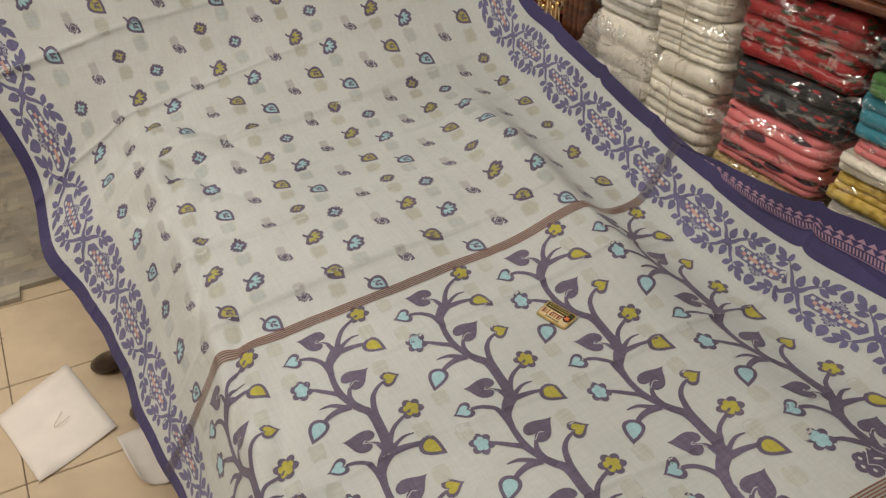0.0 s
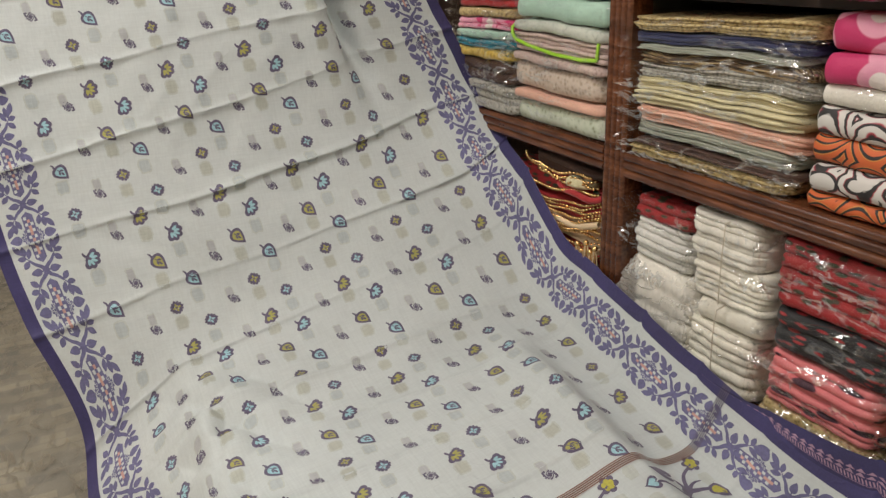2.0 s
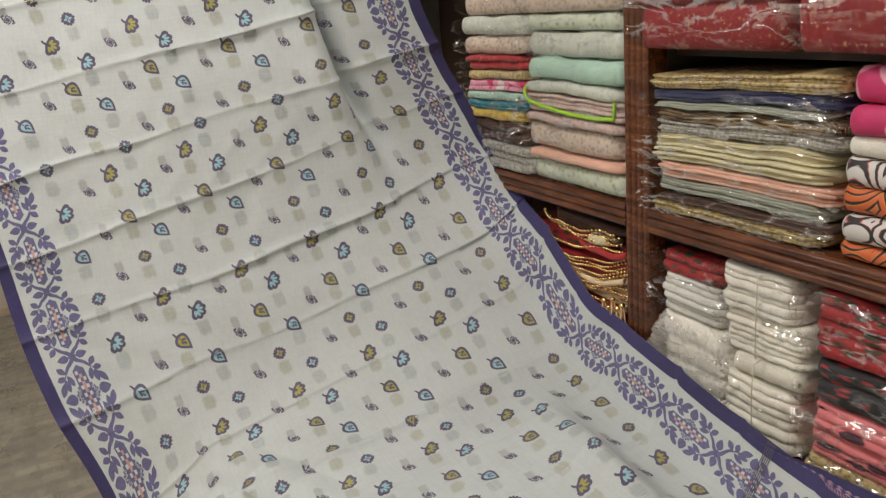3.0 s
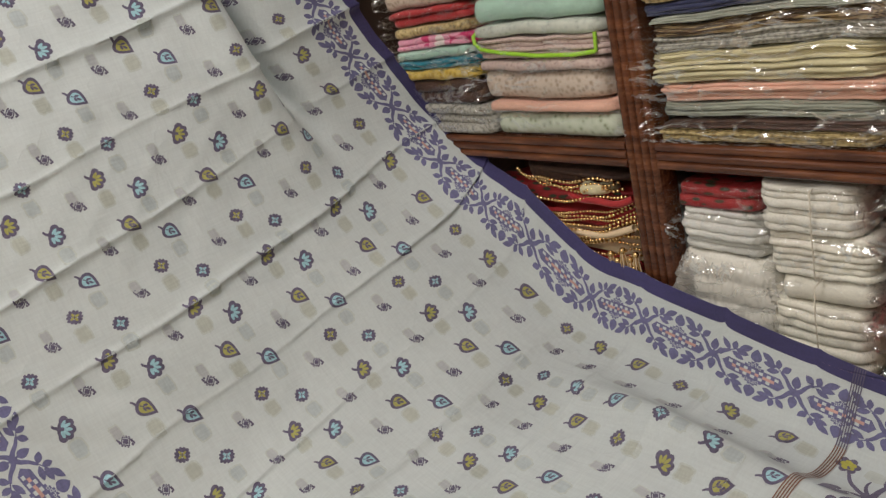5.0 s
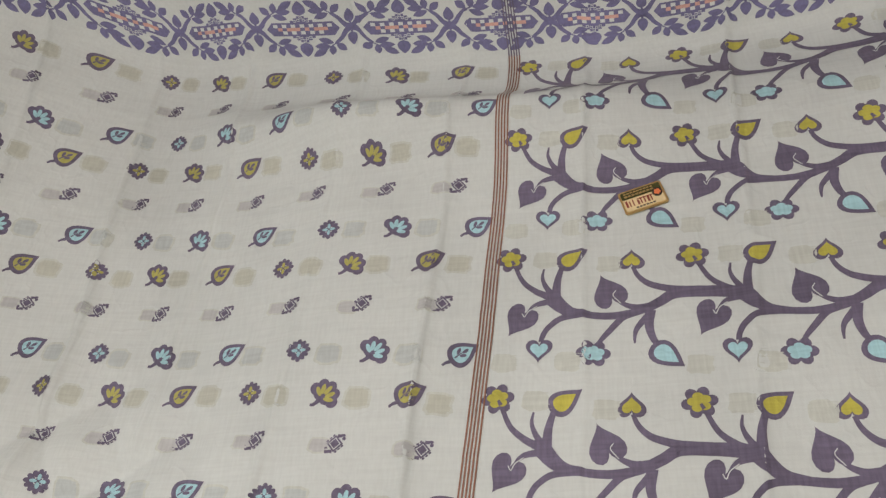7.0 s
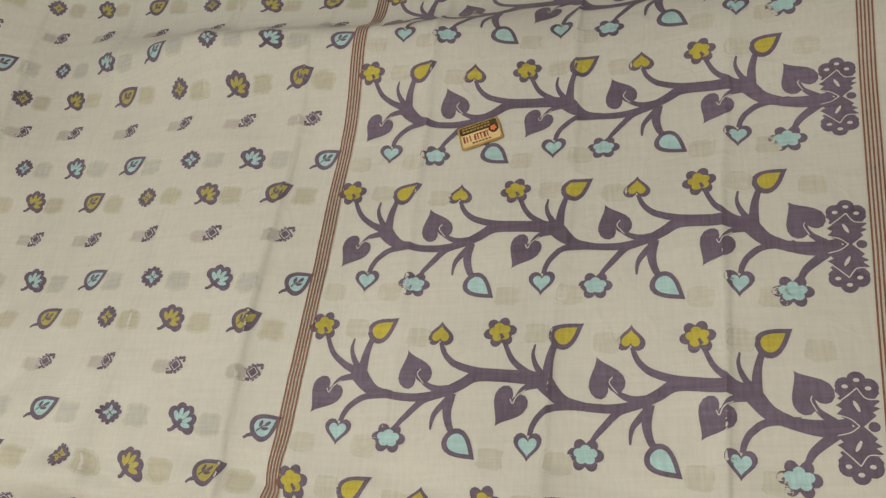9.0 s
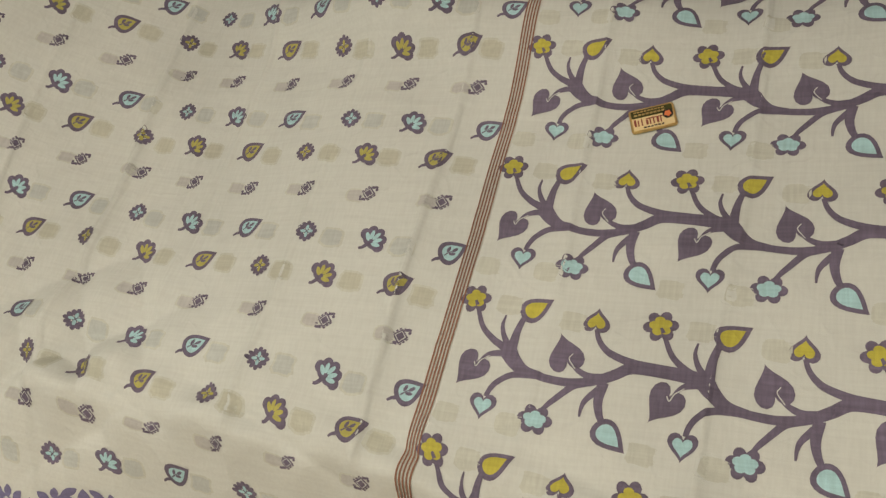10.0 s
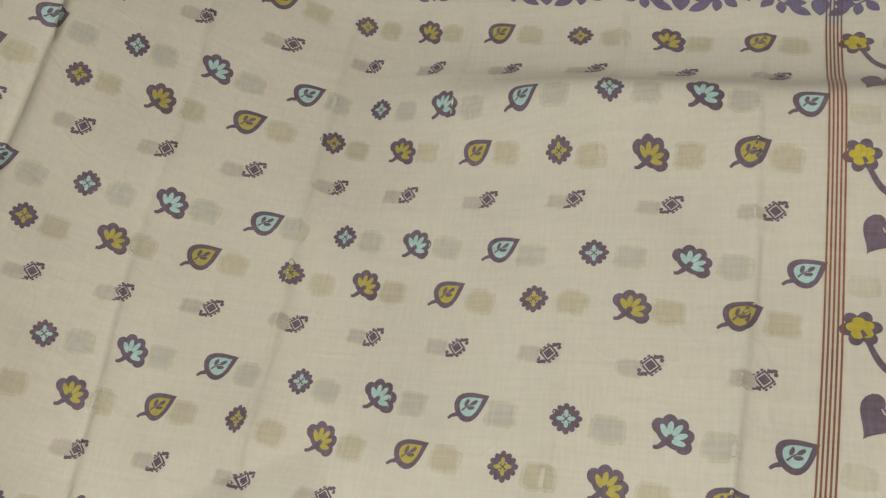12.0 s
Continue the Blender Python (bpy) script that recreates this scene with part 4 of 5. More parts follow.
mark = on_tag("round_mark", oval(0.0066, 0.0068, (0.0195, 0.0010), 0, 20), 0.0022, M_BLACK, panel, "round black seal")
on_tag("seal_figure", lobes(0.0042, 5, 0.3, (0.0195, 0.0008), 20), 0.0028, M_ORANGE, panel)


# ---- the shelves ----
FX = 1.125
shelves = empty("wall_shelving", 1.34, 1.4, 0.0, "dark polished wooden shelving with reeded posts and moulded shelf edges", "shelves")


def moulded(name, axis, a0, a1, lo, hi, grooves, front=FX, depth=0.05):
    """A board with a reeded front: axis 'y' for shelf edges, 'z' for posts."""
    prof = []
    n = grooves * 6
    for k in range(n + 1):
        t = k / n
        prof.append((lo + (hi - lo) * t, front - 0.006 + 0.006 * (1 - abs(math.sin(t * math.pi * grooves)) ** 0.6)))
    prof = [(lo, front + depth), *prof, (hi, front + depth)]
    bm = bmesh.new()
    ends = []
    for a in (a0, a1):
        ends.append([bm.verts.new((x, a, c) if axis == "y" else (x, c, a)) for c, x in prof])
    m = len(prof)
    for k in range(m):
        bm.faces.new((ends[0][k], ends[0][(k + 1) % m], ends[1][(k + 1) % m], ends[1][k]))
    bm.faces.new(ends[0])
    bm.faces.new(ends[1][::-1])
    bmesh.ops.recalc_face_normals(bm, faces=bm.faces[:])
    return under(shelves, part(name, bm, M_WOOD))


# brown of the inner boards, with the deep shade inside the shelves in its colour
M_WOOD_IN_SHADED = plain("shaded_brown_inner_board", (0.030, 0.015, 0.009), 0.5, 0.0, 0.2, 12.0)
M_GREYBACK = plain("grey_laminate_side", (0.14, 0.13, 0.11), 0.5, 0.0, 0.1, 10.0)
for y in (3.0, 1.385, 0.10, -1.0):
    moulded("post", "z", 0.0, 2.35, y - 0.036, y + 0.036, 4)
    under(shelves, part("divider", box_bm(FX + 0.052, 1.53, y - 0.012, y + 0.012, 0.0, 2.35, 0), M_GREYBACK))
BAYS = [(-0.964, 0.064), (0.136, 1.349), (1.421, 2.964)]
for y0, y1 in BAYS:
    for z in (0.735, 1.172, 1.90):
        if z == 1.172:
            moulded("shelf_edge", "y", y0, y1, z - 0.056, z - 0.002, 3)
        else:
            moulded("shelf_edge", "y", y0, y1, z - 0.05, z - 0.002, 3)
        under(shelves, part("shelf_board", box_bm(FX + 0.052, 1.53, y0 - 0.02, y1 + 0.02, z - 0.03, z, 0.001), M_WOOD_IN_SHADED))
    under(shelves, part("base_panel", box_bm(FX + 0.01, FX + 0.03, y0, y1, 0.02, 0.684, 0.003), M_WOOD))
under(shelves, part("shelf_board", box_bm(1.20, 1.53, 0.14, 1.345, 1.482, 1.500, 0.001), M_WOOD_IN_SHADED))
# back panel takes the same darkened brown, so the recess reads nearly black
under(shelves, part("back_panel", box_bm(1.532, 1.555, -1.03, 3.03, 0.0, 2.35, 0), M_WOOD_IN_SHADED))
under(shelves, part("top_board", box_bm(1.12, 1.53, -1.03, 3.03, 2.352, 2.38, 0.002), M_WOOD))


# ---- folded goods on the shelves ----
def smooth_noise(rng, n, k=4):
    pts = [rng.uniform(-1, 1) for _ in range(k + 1)]
    return [pts[int(t)] * (1 - (t - int(t)) ** 2 * (3 - 2 * (t - int(t)))) + pts[min(int(t) + 1, k)] * ((t - int(t)) ** 2 * (3 - 2 * (t - int(t)))) for t in [i * k / n * 0.999 for i in range(n + 1)]]


def settled(y, z):
    """How the piles have settled: the higher in a pile, the more."""
    up = z - 0.737 if z < 1.172 else z - 1.174 if z < 1.50 else 0.0
    f = min(1.0, max(0.0, up / 0.16))
    f = f * (0.35 if z < 1.172 else 0.8)
    return f * (0.0050 * math.sin(8 * y + 9 * z) + 0.0022 * math.sin(23 * y - 31 * z + 1) + 0.0012 * math.sin(53 * y + 60 * z))


def folded(name, y0, y1, z0, z1, mat, layers=1, front=FX + 0.012, depth=0.30, seed=0, slump=0.004, soft_end=0.02):
    """A folded cloth: rounded folds towards the front, each layer a fold of its own, a little slumped."""
    rng = random.Random(seed)
    prof = []
    h = (z1 - z0) / layers
    jut = [rng.uniform(-0.006, 0.006) for _ in range(layers)]
    tall = [rng.uniform(0.7, 1.3) for _ in range(layers)]
    tops = [(z1 - z0) * sum(tall[:k]) / sum(tall) for k in range(layers + 1)]
    for k in range(layers):
        h, mid = tops[k + 1] - tops[k], z0 + (tops[k] + tops[k + 1]) / 2
        for i in range(7):
            a = -math.pi / 2 + math.pi * (i + 0.15) / 6.3
            rr = min(h / 2, 0.02) * 0.7
            prof.append((front + jut[k] + rr * 1.1 - rr * 1.1 * math.cos(a), mid + h * 0.485 * math.sin(a)))
    prof = [(front + depth, z0 + 0.001), (front + depth * 0.5, z0 + 0.0005), *prof, (front + depth * 0.5, z1), (front + depth, z1 - 0.004)]
    n = 22
    wz, wx, wt = smooth_noise(rng, n, 4), smooth_noise(rng, n, 5), smooth_noise(rng, n, 3)
    verts, faces, m = [], [], len(prof)
    for j in range(n + 1):
        t = j / n
        end = min(t, 1 - t) * (y1 - y0)
        tuck = soft_end * max(0, 1 - end / max(soft_end, 1e-4)) ** 2
        for i, (x, z) in enumerate(prof):
            f = (z - z0) / (z1 - z0)
            lay = int(f * layers * 0.999)
            dz = slump * (wz[j] * (0.15 + 0.85 * f)) - f * tuck * 0.35
            jit = 0.0012 * math.sin(j * 1.3 + lay * 2.1 + seed)
            verts.append((x + tuck * 1.2 + 0.0032 * wx[j] + jit, y0 + (y1 - y0) * t + 0.003 * math.sin(lay * 1.7 + seed), z + dz + settled(y0 + (y1 - y0) * t, z)))
    for j in range(n):
        for i in range(m):
            a, b = j * m + i, j * m + (i + 1) % m
            faces.append((a, b, b + m, a + m))
    faces.append(tuple(range(m))[::-1])
    faces.append(tuple(n * m + i for i in range(m)))
    me_ob = mesh_object(name, verts, faces, [mat])
    return me_ob


def wrap(y0, y1, z0, z1, front, depth, seed, heavy=False, flap=0.025):
    """A clear bag round a bundle: a loose wrinkled sleeve with a crumpled end."""
    rng = random.Random(seed + 77)
    n, m = 72, 60
    zc, hz = (z0 + z1) / 2, (z1 - z0) / 2 + 0.003
    verts, faces = [], []
    ph = [rng.uniform(0, 6.28) for _ in range(8)]
    for j in range(n + 1):
        t = j / n
        y = y0 - flap * 0.7 + (y1 - y0 + flap * 1.4) * t
        end = max(0.0, (y0 + 0.01 - y) / (flap + 0.01), (y - y1 + 0.01) / (flap + 0.01))
        pinch = 1 - 0.75 * min(1, end) ** 1.4
        for i in range(m):
            a = math.tau * i / m
            ca, sa = math.cos(a), math.sin(a)
            cx = front + depth / 2 + (depth / 2 + 0.006) * math.copysign(abs(ca) ** 0.35, ca)
            cz = zc + hz * pinch * math.copysign(abs(sa) ** 0.45, sa)
            w = abs(math.sin(7 * a + 19 * t + ph[0] + 2 * math.sin(9 * t + ph[1]))) * 0.5 + abs(math.sin(31 * t + 5 * a + ph[2] + 1.5 * math.sin(3 * a + ph[3]))) * 0.35 + 0.42 * rng.uniform(-1, 1)
            amp = 0.0060 + 0.012 * min(1, end)
            if heavy and ca < -0.3:
                ky, kz = y - (y0 + y1) / 2, cz - (z0 + 0.34 * (z1 - z0))
                far = math.hypot(ky, kz)
                pull = math.exp(-far / 0.045)
                cx -= 0.020 * math.exp(-far / 0.010) + 0.0045 * pull * math.sin(11 * math.atan2(kz, ky) + ph[4])
            verts.append((cx + ca * amp * w - (0.004 if ca < 0 else 0), y + 0.008 * end * rng.uniform(-1, 1), max(z0 + 0.0005, cz + sa * amp * w * 0.5) + settled(y, cz)))
    for j in range(n):
        for i in range(m):
            a, b = j * m + i, j * m + (i + 1) % m
            faces.append((a, b, b + m, a + m))
    ob = mesh_object("plastic_wrap", verts, faces, [M_FILM_HEAVY if heavy else M_FILM], label="clear crumpled plastic wrap", smooth=True)
    ob.visible_shadow = False
    return ob


COUNT = [0]


def bundle(label, category, y0, y1, z0, z1, mat, layers=2, film_on=True, front=FX + 0.012, depth=0.30, heavy=False, group="", slump=0.003, name="fabric_bundle", flap=0.025):
    COUNT[0] += 1
    s = COUNT[0]
    if not film_on:
        ob = folded(name, y0, y1, z0, z1, mat, layers, front, depth, s, slump)
        return tagged(ob, label, category, group)
    thing = empty(name, front + depth / 2, (y0 + y1) / 2, z0, label, category, group)
    under(thing, folded("fabric", y0, y1, z0 + 0.002, z1 - 0.001, mat, layers, front, depth, s, slump))
    under(thing, wrap(y0, y1, z0, z1, front, depth, s, heavy, flap))
    return thing


W = lambda name, c, **k: cloth(name, c, 0.12, 0.7, 500.0, 0.0, 0.25)
M_WHITE = W("white_cotton", (0.85, 0.80, 0.69))
M_OFFW = W("off_white_cotton", (0.81, 0.78, 0.69))
M_GREYW = W("grey_white_cotton", (0.70, 0.69, 0.64))
M_PEACH = W("peach_cloth", (0.80, 0.46, 0.34))
M_PALEY = W("pale_yellow_cloth", (0.70, 0.63, 0.38))
M_BEIGE = printed("beige_lace", [(0.0, (0.30, 0.22, 0.16)), (0.42, (0.52, 0.42, 0.33)), (0.6, (0.60, 0.50, 0.41))], 90)
M_MINT = W("mint_cloth", (0.42, 0.62, 0.50))
M_MINTP = printed("mint_floral_print", [(0.0, (0.20, 0.22, 0.12)), (0.36, (0.50, 0.55, 0.42)), (0.7, (0.56, 0.60, 0.48))], 60)
M_PALEG = printed("pale_green_lace", [(0.0, (0.35, 0.36, 0.30)), (0.3, (0.50, 0.53, 0.46)), (0.7, (0.56, 0.58, 0.50))], 80)
M_DUSTP = printed("dusty_pink_brocade", [(0.0, (0.26, 0.18, 0.16)), (0.3, (0.50, 0.37, 0.33)), (0.7, (0.58, 0.45, 0.40))], 110)
M_GOLDB = printed("gold_brocade", [(0.0, (0.06, 0.045, 0.02)), (0.35, (0.34, 0.25, 0.10)), (0.7, (0.55, 0.43, 0.20))], 120)
M_GREYB = printed("grey_brocade", [(0.0, (0.10, 0.10, 0.09)), (0.35, (0.32, 0.31, 0.27)), (0.7, (0.48, 0.46, 0.40))], 120)
M_DARKBR = printed("dark_maroon_weave", [(0.2, (0.03, 0.015, 0.012)), (0.6, (0.09, 0.045, 0.03)), (0.8, (0.22, 0.14, 0.06))], 60, "NOISE")
M_BRONZE = printed("bronze_weave", [(0.2, (0.10, 0.055, 0.025)), (0.55, (0.30, 0.19, 0.09)), (0.8, (0.45, 0.33, 0.16))], 40, "BANDS", stretch=(1, 1, 6))
M_GREENG = W("grey_green_cloth", (0.34, 0.36, 0.29))
M_NAVYC = W("dark_blue_cloth", (0.018, 0.024, 0.085))
M_REDP = printed("red_floral_print", [(0.0, (0.02, 0.05, 0.02)), (0.33, (0.05, 0.03, 0.012)), (0.38, (0.27, 0.012, 0.014)), (0.8, (0.34, 0.016, 0.018))], 60, stretch=(1, 0.5, 1.4))
M_REDC = W("red_cloth", (0.42, 0.018, 0.02))
M_REDG = printed("red_gold_embroidery", [(0.0, (0.50, 0.27, 0.10)), (0.17, (0.42, 0.18, 0.07)), (0.23, (0.23, 0.009, 0.012)), (0.60, (0.20, 0.008, 0.010)), (0.9, (0.26, 0.010, 0.014))], 75)
M_BLACKC = printed("black_red_print", [(0.0, (0.40, 0.03, 0.035)), (0.28, (0.30, 0.022, 0.024)), (0.32, (0.012, 0.012, 0.014)), (0.9, (0.016, 0.016, 0.018))], 62, stretch=(1, 0.4, 1.7))
M_PINKC = printed("coral_pink_print", [(0.0, (0.05, 0.02, 0.035)), (0.30, (0.06, 0.02, 0.035)), (0.34, (0.62, 0.16, 0.17)), (0.9, (0.70, 0.22, 0.22))], 30, stretch=(1, 0.4, 1.6))
M_PINKF = printed("pink_floral_print", [(0.0, (0.74, 0.66, 0.62)), (0.30, (0.76, 0.68, 0.64)), (0.33, (0.70, 0.28, 0.40)), (0.58, (0.72, 0.33, 0.43)), (0.62, (0.52, 0.03, 0.13))], 15)
M_GREEN = W("green_cloth", (0.06, 0.20, 0.045))
M_TEAL = W("turquoise_cloth", (0.02, 0.24, 0.33))
M_YELLOWC = printed("yellow_gold_weave", [(0.0, (0.35, 0.20, 0.03)), (0.4, (0.60, 0.42, 0.07)), (0.8, (0.70, 0.52, 0.14))], 70)
M_KW = printed("white_kantha_print", [(0.0, (0.62, 0.60, 0.56)), (0.50, (0.62, 0.60, 0.56)), (0.56, (0.02, 0.02, 0.02)), (0.82, (0.03, 0.025, 0.025)), (0.88, (0.36, 0.03, 0.05)), (0.97, (0.60, 0.58, 0.54))], 14.0, "ROUNDS")
M_KO = printed("orange_kantha_print", [(0.0, (0.60, 0.13, 0.03)), (0.55, (0.58, 0.12, 0.03)), (0.62, (0.02, 0.018, 0.016)), (0.86, (0.02, 0.018, 0.016)), (0.92, (0.60, 0.24, 0.05))], 14.0, "ROUNDS")
M_LIME = plain("lime_piping", (0.32, 0.60, 0.03), 0.4)


def stack(y0, y1, z, items, front=FX + 0.012, depth=0.30, lean=0.0):
    """items from the bottom up: label, category, material, height, layers, film."""
    rng = random.Random(int((y0 + z) * 1000))
    for label, category, mat, h, layers, on, *more in items:
        extra = more[0] if more else {}
        a, b = rng.uniform(-0.012, 0.012), rng.uniform(-0.009, 0.009)
        bundle(label, category, y0 + a, y1 + b, z, z + h, mat, layers, on, front + rng.uniform(-0.006, 0.008), depth, **extra)
        z += h + 0.0008
    return z


SH1, SH2 = 0.737, 1.174
# lower bay beside the post
stack(1.165, 1.340, SH1, [
    ("white folded cotton in a tied clear bag", "fabric bundle", M_OFFW, 0.208, 4, True, {"heavy": True}),
    ("stack of thin folded grey-white petticoats in clear film", "fabric bundle", M_GREYW, 0.088, 6, True, {}),
    ("red printed cloth folded in a crumpled clear bag", "fabric bundle", M_REDP, 0.052, 2, True, {"flap": 0.04}),
])
stack(0.972, 1.150, SH1, [
    ("five folded cream cotton pieces tied with string", "fabric bundle", M_WHITE, 0.135, 6, True, {}),
    ("thick cream cotton roll folded over in clear film", "fabric bundle", M_WHITE, 0.050, 1, True, {}),
    ("stack of folded white cotton pieces tied in film", "fabric bundle", M_WHITE, 0.088, 6, True, {}),
    ("stack of folded off-white cotton pieces in film", "fabric bundle", M_OFFW, 0.092, 6, True, {}),
])
stack(0.715, 0.945, SH1, [
    ("folded gold brocade cloth in clear film", "fabric bundle", M_GOLDB, 0.046, 2, True, {}),
    ("stack of coral pink printed cloths in clear film", "fabric bundle", M_PINKC, 0.105, 7, True, {}),
    ("black printed cloth with red figures in clear film", "fabric bundle", M_BLACKC, 0.088, 2, True, {}),
    ("stack of red floral printed cloths in clear film", "fabric bundle", M_REDP, 0.128, 5, True, {}),
])
stack(0.44, 0.690, SH1, [
    ("dark blue folded cloth in clear film", "fabric bundle", M_NAVYC, 0.040, 3, True, {}),
    ("folded cream cloth with red edge in film", "fabric bundle", M_OFFW, 0.034, 3, True, {}),
    ("folded yellow and gold woven cloth in film", "fabric bundle", M_YELLOWC, 0.048, 3, True, {}),
    ("folded white cotton cloth in clear film", "fabric bundle", M_WHITE, 0.034, 2, True, {}),
    ("folded coral pink printed cloth in film", "fabric bundle", M_PINKC, 0.028, 2, True, {}),
    ("folded turquoise cloth in clear film", "fabric bundle", M_TEAL, 0.070, 3, True, {}),
    ("folded green cloth in clear film", "fabric bundle", M_GREEN, 0.036, 2, True, {}),
    ("folded black printed cloth in clear film", "fabric bundle", M_BLACKC, 0.060, 2, True, {}),
])
# upper bay beside the post
stack(0.925, 1.342, SH2, [
    ("gold brocade saree folded in clear film", "folded saree", M_GOLDB, 0.026, 7, True, {"flap": 0.03}),
    ("dark maroon woven saree folded in film", "folded saree", M_DARKBR, 0.016, 3, True, {"flap": 0.04}),
    ("grey-green saree folded in clear film", "folded saree", M_GREENG, 0.028, 7, True, {"flap": 0.04}),
    ("peach saree folded in shiny clear film", "folded saree", M_PEACH, 0.034, 5, True, {"flap": 0.04}),
    ("pale yellow saree folded in clear film", "folded saree", M_PALEY, 0.028, 5, True, {"flap": 0.04}),
    ("pale yellow saree folded in clear film", "folded saree", M_PALEY, 0.026, 5, True, {"flap": 0.04}),
    ("grey brocade saree folded in clear film", "folded saree", M_GREYB, 0.028, 5, True, {"flap": 0.04}),
    ("bronze woven saree folded in clear film", "folded saree", M_BRONZE, 0.026, 9, True, {"flap": 0.04}),
    ("dark green saree folded in clear film", "folded saree", M_GREENG, 0.014, 3, True, {"flap": 0.04}),
    ("dark blue saree folded in clear film", "folded saree", M_NAVYC, 0.024, 3, True, {"flap": 0.04}),
    ("gold and black brocade saree folded in film", "folded saree", M_GOLDB, 0.030, 5, True, {"flap": 0.04}),
], front=FX + 0.0)
stack(0.48, 0.905, SH2, [
    ("orange cotton with black stitched circles, folded", "folded saree", M_KO, 0.030, 1, False, {"name": "folded_cloth"}),
    ("white cotton with black stitched rings, folded", "folded saree", M_KW, 0.046, 1, False, {"name": "folded_cloth"}),
    ("orange cotton with black stitched rings, folded", "folded saree", M_KO, 0.044, 1, False, {"name": "folded_cloth"}),
    ("white cotton with black and red stitching, folded", "folded saree", M_KW, 0.044, 1, False, {"name": "folded_cloth"}),
    ("plain off-white cloth folded in clear film", "folded saree", M_OFFW, 0.034, 1, True, {}),
    ("pink floral printed cloth, thickly folded", "folded saree", M_PINKF, 0.046, 1, False, {"name": "folded_cloth"}),
    ("pink floral printed cloth, thickly folded over", "folded saree", M_PINKF, 0.056, 1, False, {"name": "folded_cloth"}),
], front=FX + 0.0)
# bags that hang over the inner board
bundle("red saree with gold embroidery in a clear bag", "folded saree", 1.000, 1.350, 1.502, 1.640, M_REDG, 2, True, FX - 0.03, 0.34, flap=0.03)
bundle("red and gold embroidered cloth in a crumpled bag", "folded saree", 0.800, 0.975, 1.502, 1.640, M_REDG, 1, True, FX - 0.03, 0.34, flap=0.05)
bundle("peach brocade cloth in a crumpled clear bag", "folded saree", 0.48, 0.775, 1.502, 1.620, M_PEACH, 3, True, FX - 0.03, 0.34, flap=0.05)
for a, b in ((1.000, 1.350), (0.800, 0.975), (0.48, 0.775)):
    bundle("red saree with gold embroidery in a clear bag", "folded saree", a, b, 1.643, 1.76, M_REDG, 2, True, FX - 0.01, 0.32)
# upper bay towards the back
stack(1.440, 1.790, SH2 - 0.002, [
    ("mint floral printed cloth, rolled in clear film", "folded saree", M_MINTP, 0.056, 1, True, {}),
    ("peach cloth folded in clear film", "folded saree", M_PEACH, 0.026, 1, True, {}),
    ("beige lace cloth, thickly folded in film", "folded saree", M_BEIGE, 0.062, 1, True, {"flap": 0.05}),
    ("dusty pink brocade folded in clear film", "folded saree", M_DUSTP, 0.026, 1, True, {}),
    ("dusty pink cloth in a lime-edged clear pouch", "folded saree", M_DUSTP, 0.044, 4, True, {}),
    ("pale green lace cloth folded in film", "folded saree", M_PALEG, 0.030, 1, True, {}),
    ("mint green silk cloth folded in film", "folded saree", M_MINT, 0.052, 1, True, {}),
    ("pale green lace cloth, thickly folded in film", "folded saree", M_PALEG, 0.062, 1, True, {}),
    ("mint floral printed cloth folded in film", "folded saree", M_MINTP, 0.040, 1, True, {}),
    ("beige lace cloth folded in clear film", "folded saree", M_BEIGE, 0.052, 1, True, {}),
    ("beige lace cloth folded in clear film", "folded saree", M_BEIGE, 0.050, 1, True, {}),
], front=FX - 0.005)
stack(1.815, 2.10, SH2 - 0.002, [
    ("silver grey cloth folded in shiny clear film", "folded saree", M_GREYB, 0.070, 3, True, {}),
    ("dark maroon woven cloth folded in film", "folded saree", M_DARKBR, 0.060, 2, True, {}),
    ("orange-gold cloth folded in clear film", "folded saree", M_YELLOWC, 0.026, 1, True, {}),
    ("turquoise cloth folded in clear film", "folded saree", M_TEAL, 0.024, 2, True, {}),
    ("sea green cloth folded in clear film", "folded saree", M_MINT, 0.024, 1, True, {}),
    ("rose pink cloth folded in clear film", "folded saree", M_PINKF, 0.030, 2, True, {}),
    ("olive gold cloth folded in clear film", "folded saree", M_GOLDB, 0.026, 1, True, {}),
    ("red cloth folded in clear film", "folded saree", M_REDC, 0.040, 2, True, {}),
    ("beige lace cloth folded in clear film", "folded saree", M_BEIGE, 0.046, 1, True, {}),
    ("pale green lace cloth folded in film", "folded saree", M_PALEG, 0.050, 1, True, {}),
    ("beige lace cloth folded in clear film", "folded saree", M_BEIGE, 0.060, 1, True, {}),
], front=FX + 0.0)


def tube(name, pts, r, mat, label="", category="", parent=None, closed=False):
    cu = bpy.data.curves.new(name, "CURVE")
    cu.dimensions, cu.bevel_depth, cu.bevel_resolution = "3D", r, 3
    sp = cu.splines.new("POLY")
    sp.points.add(len(pts) - 1)
    for p, q in zip(sp.points, pts):
        p.co = (*q, 1)
    sp.use_cyclic_u = closed
    tmp = bpy.data.objects.new(name, cu)
    me = bpy.data.meshes.new_from_object(tmp)
    bpy.data.objects.remove(tmp)
    me.materials.clear()
    me.materials.append(mat)
    ob = new(name, me)
    if parent:
        under(parent, ob)
    return tagged(ob, label, category) if label else ob


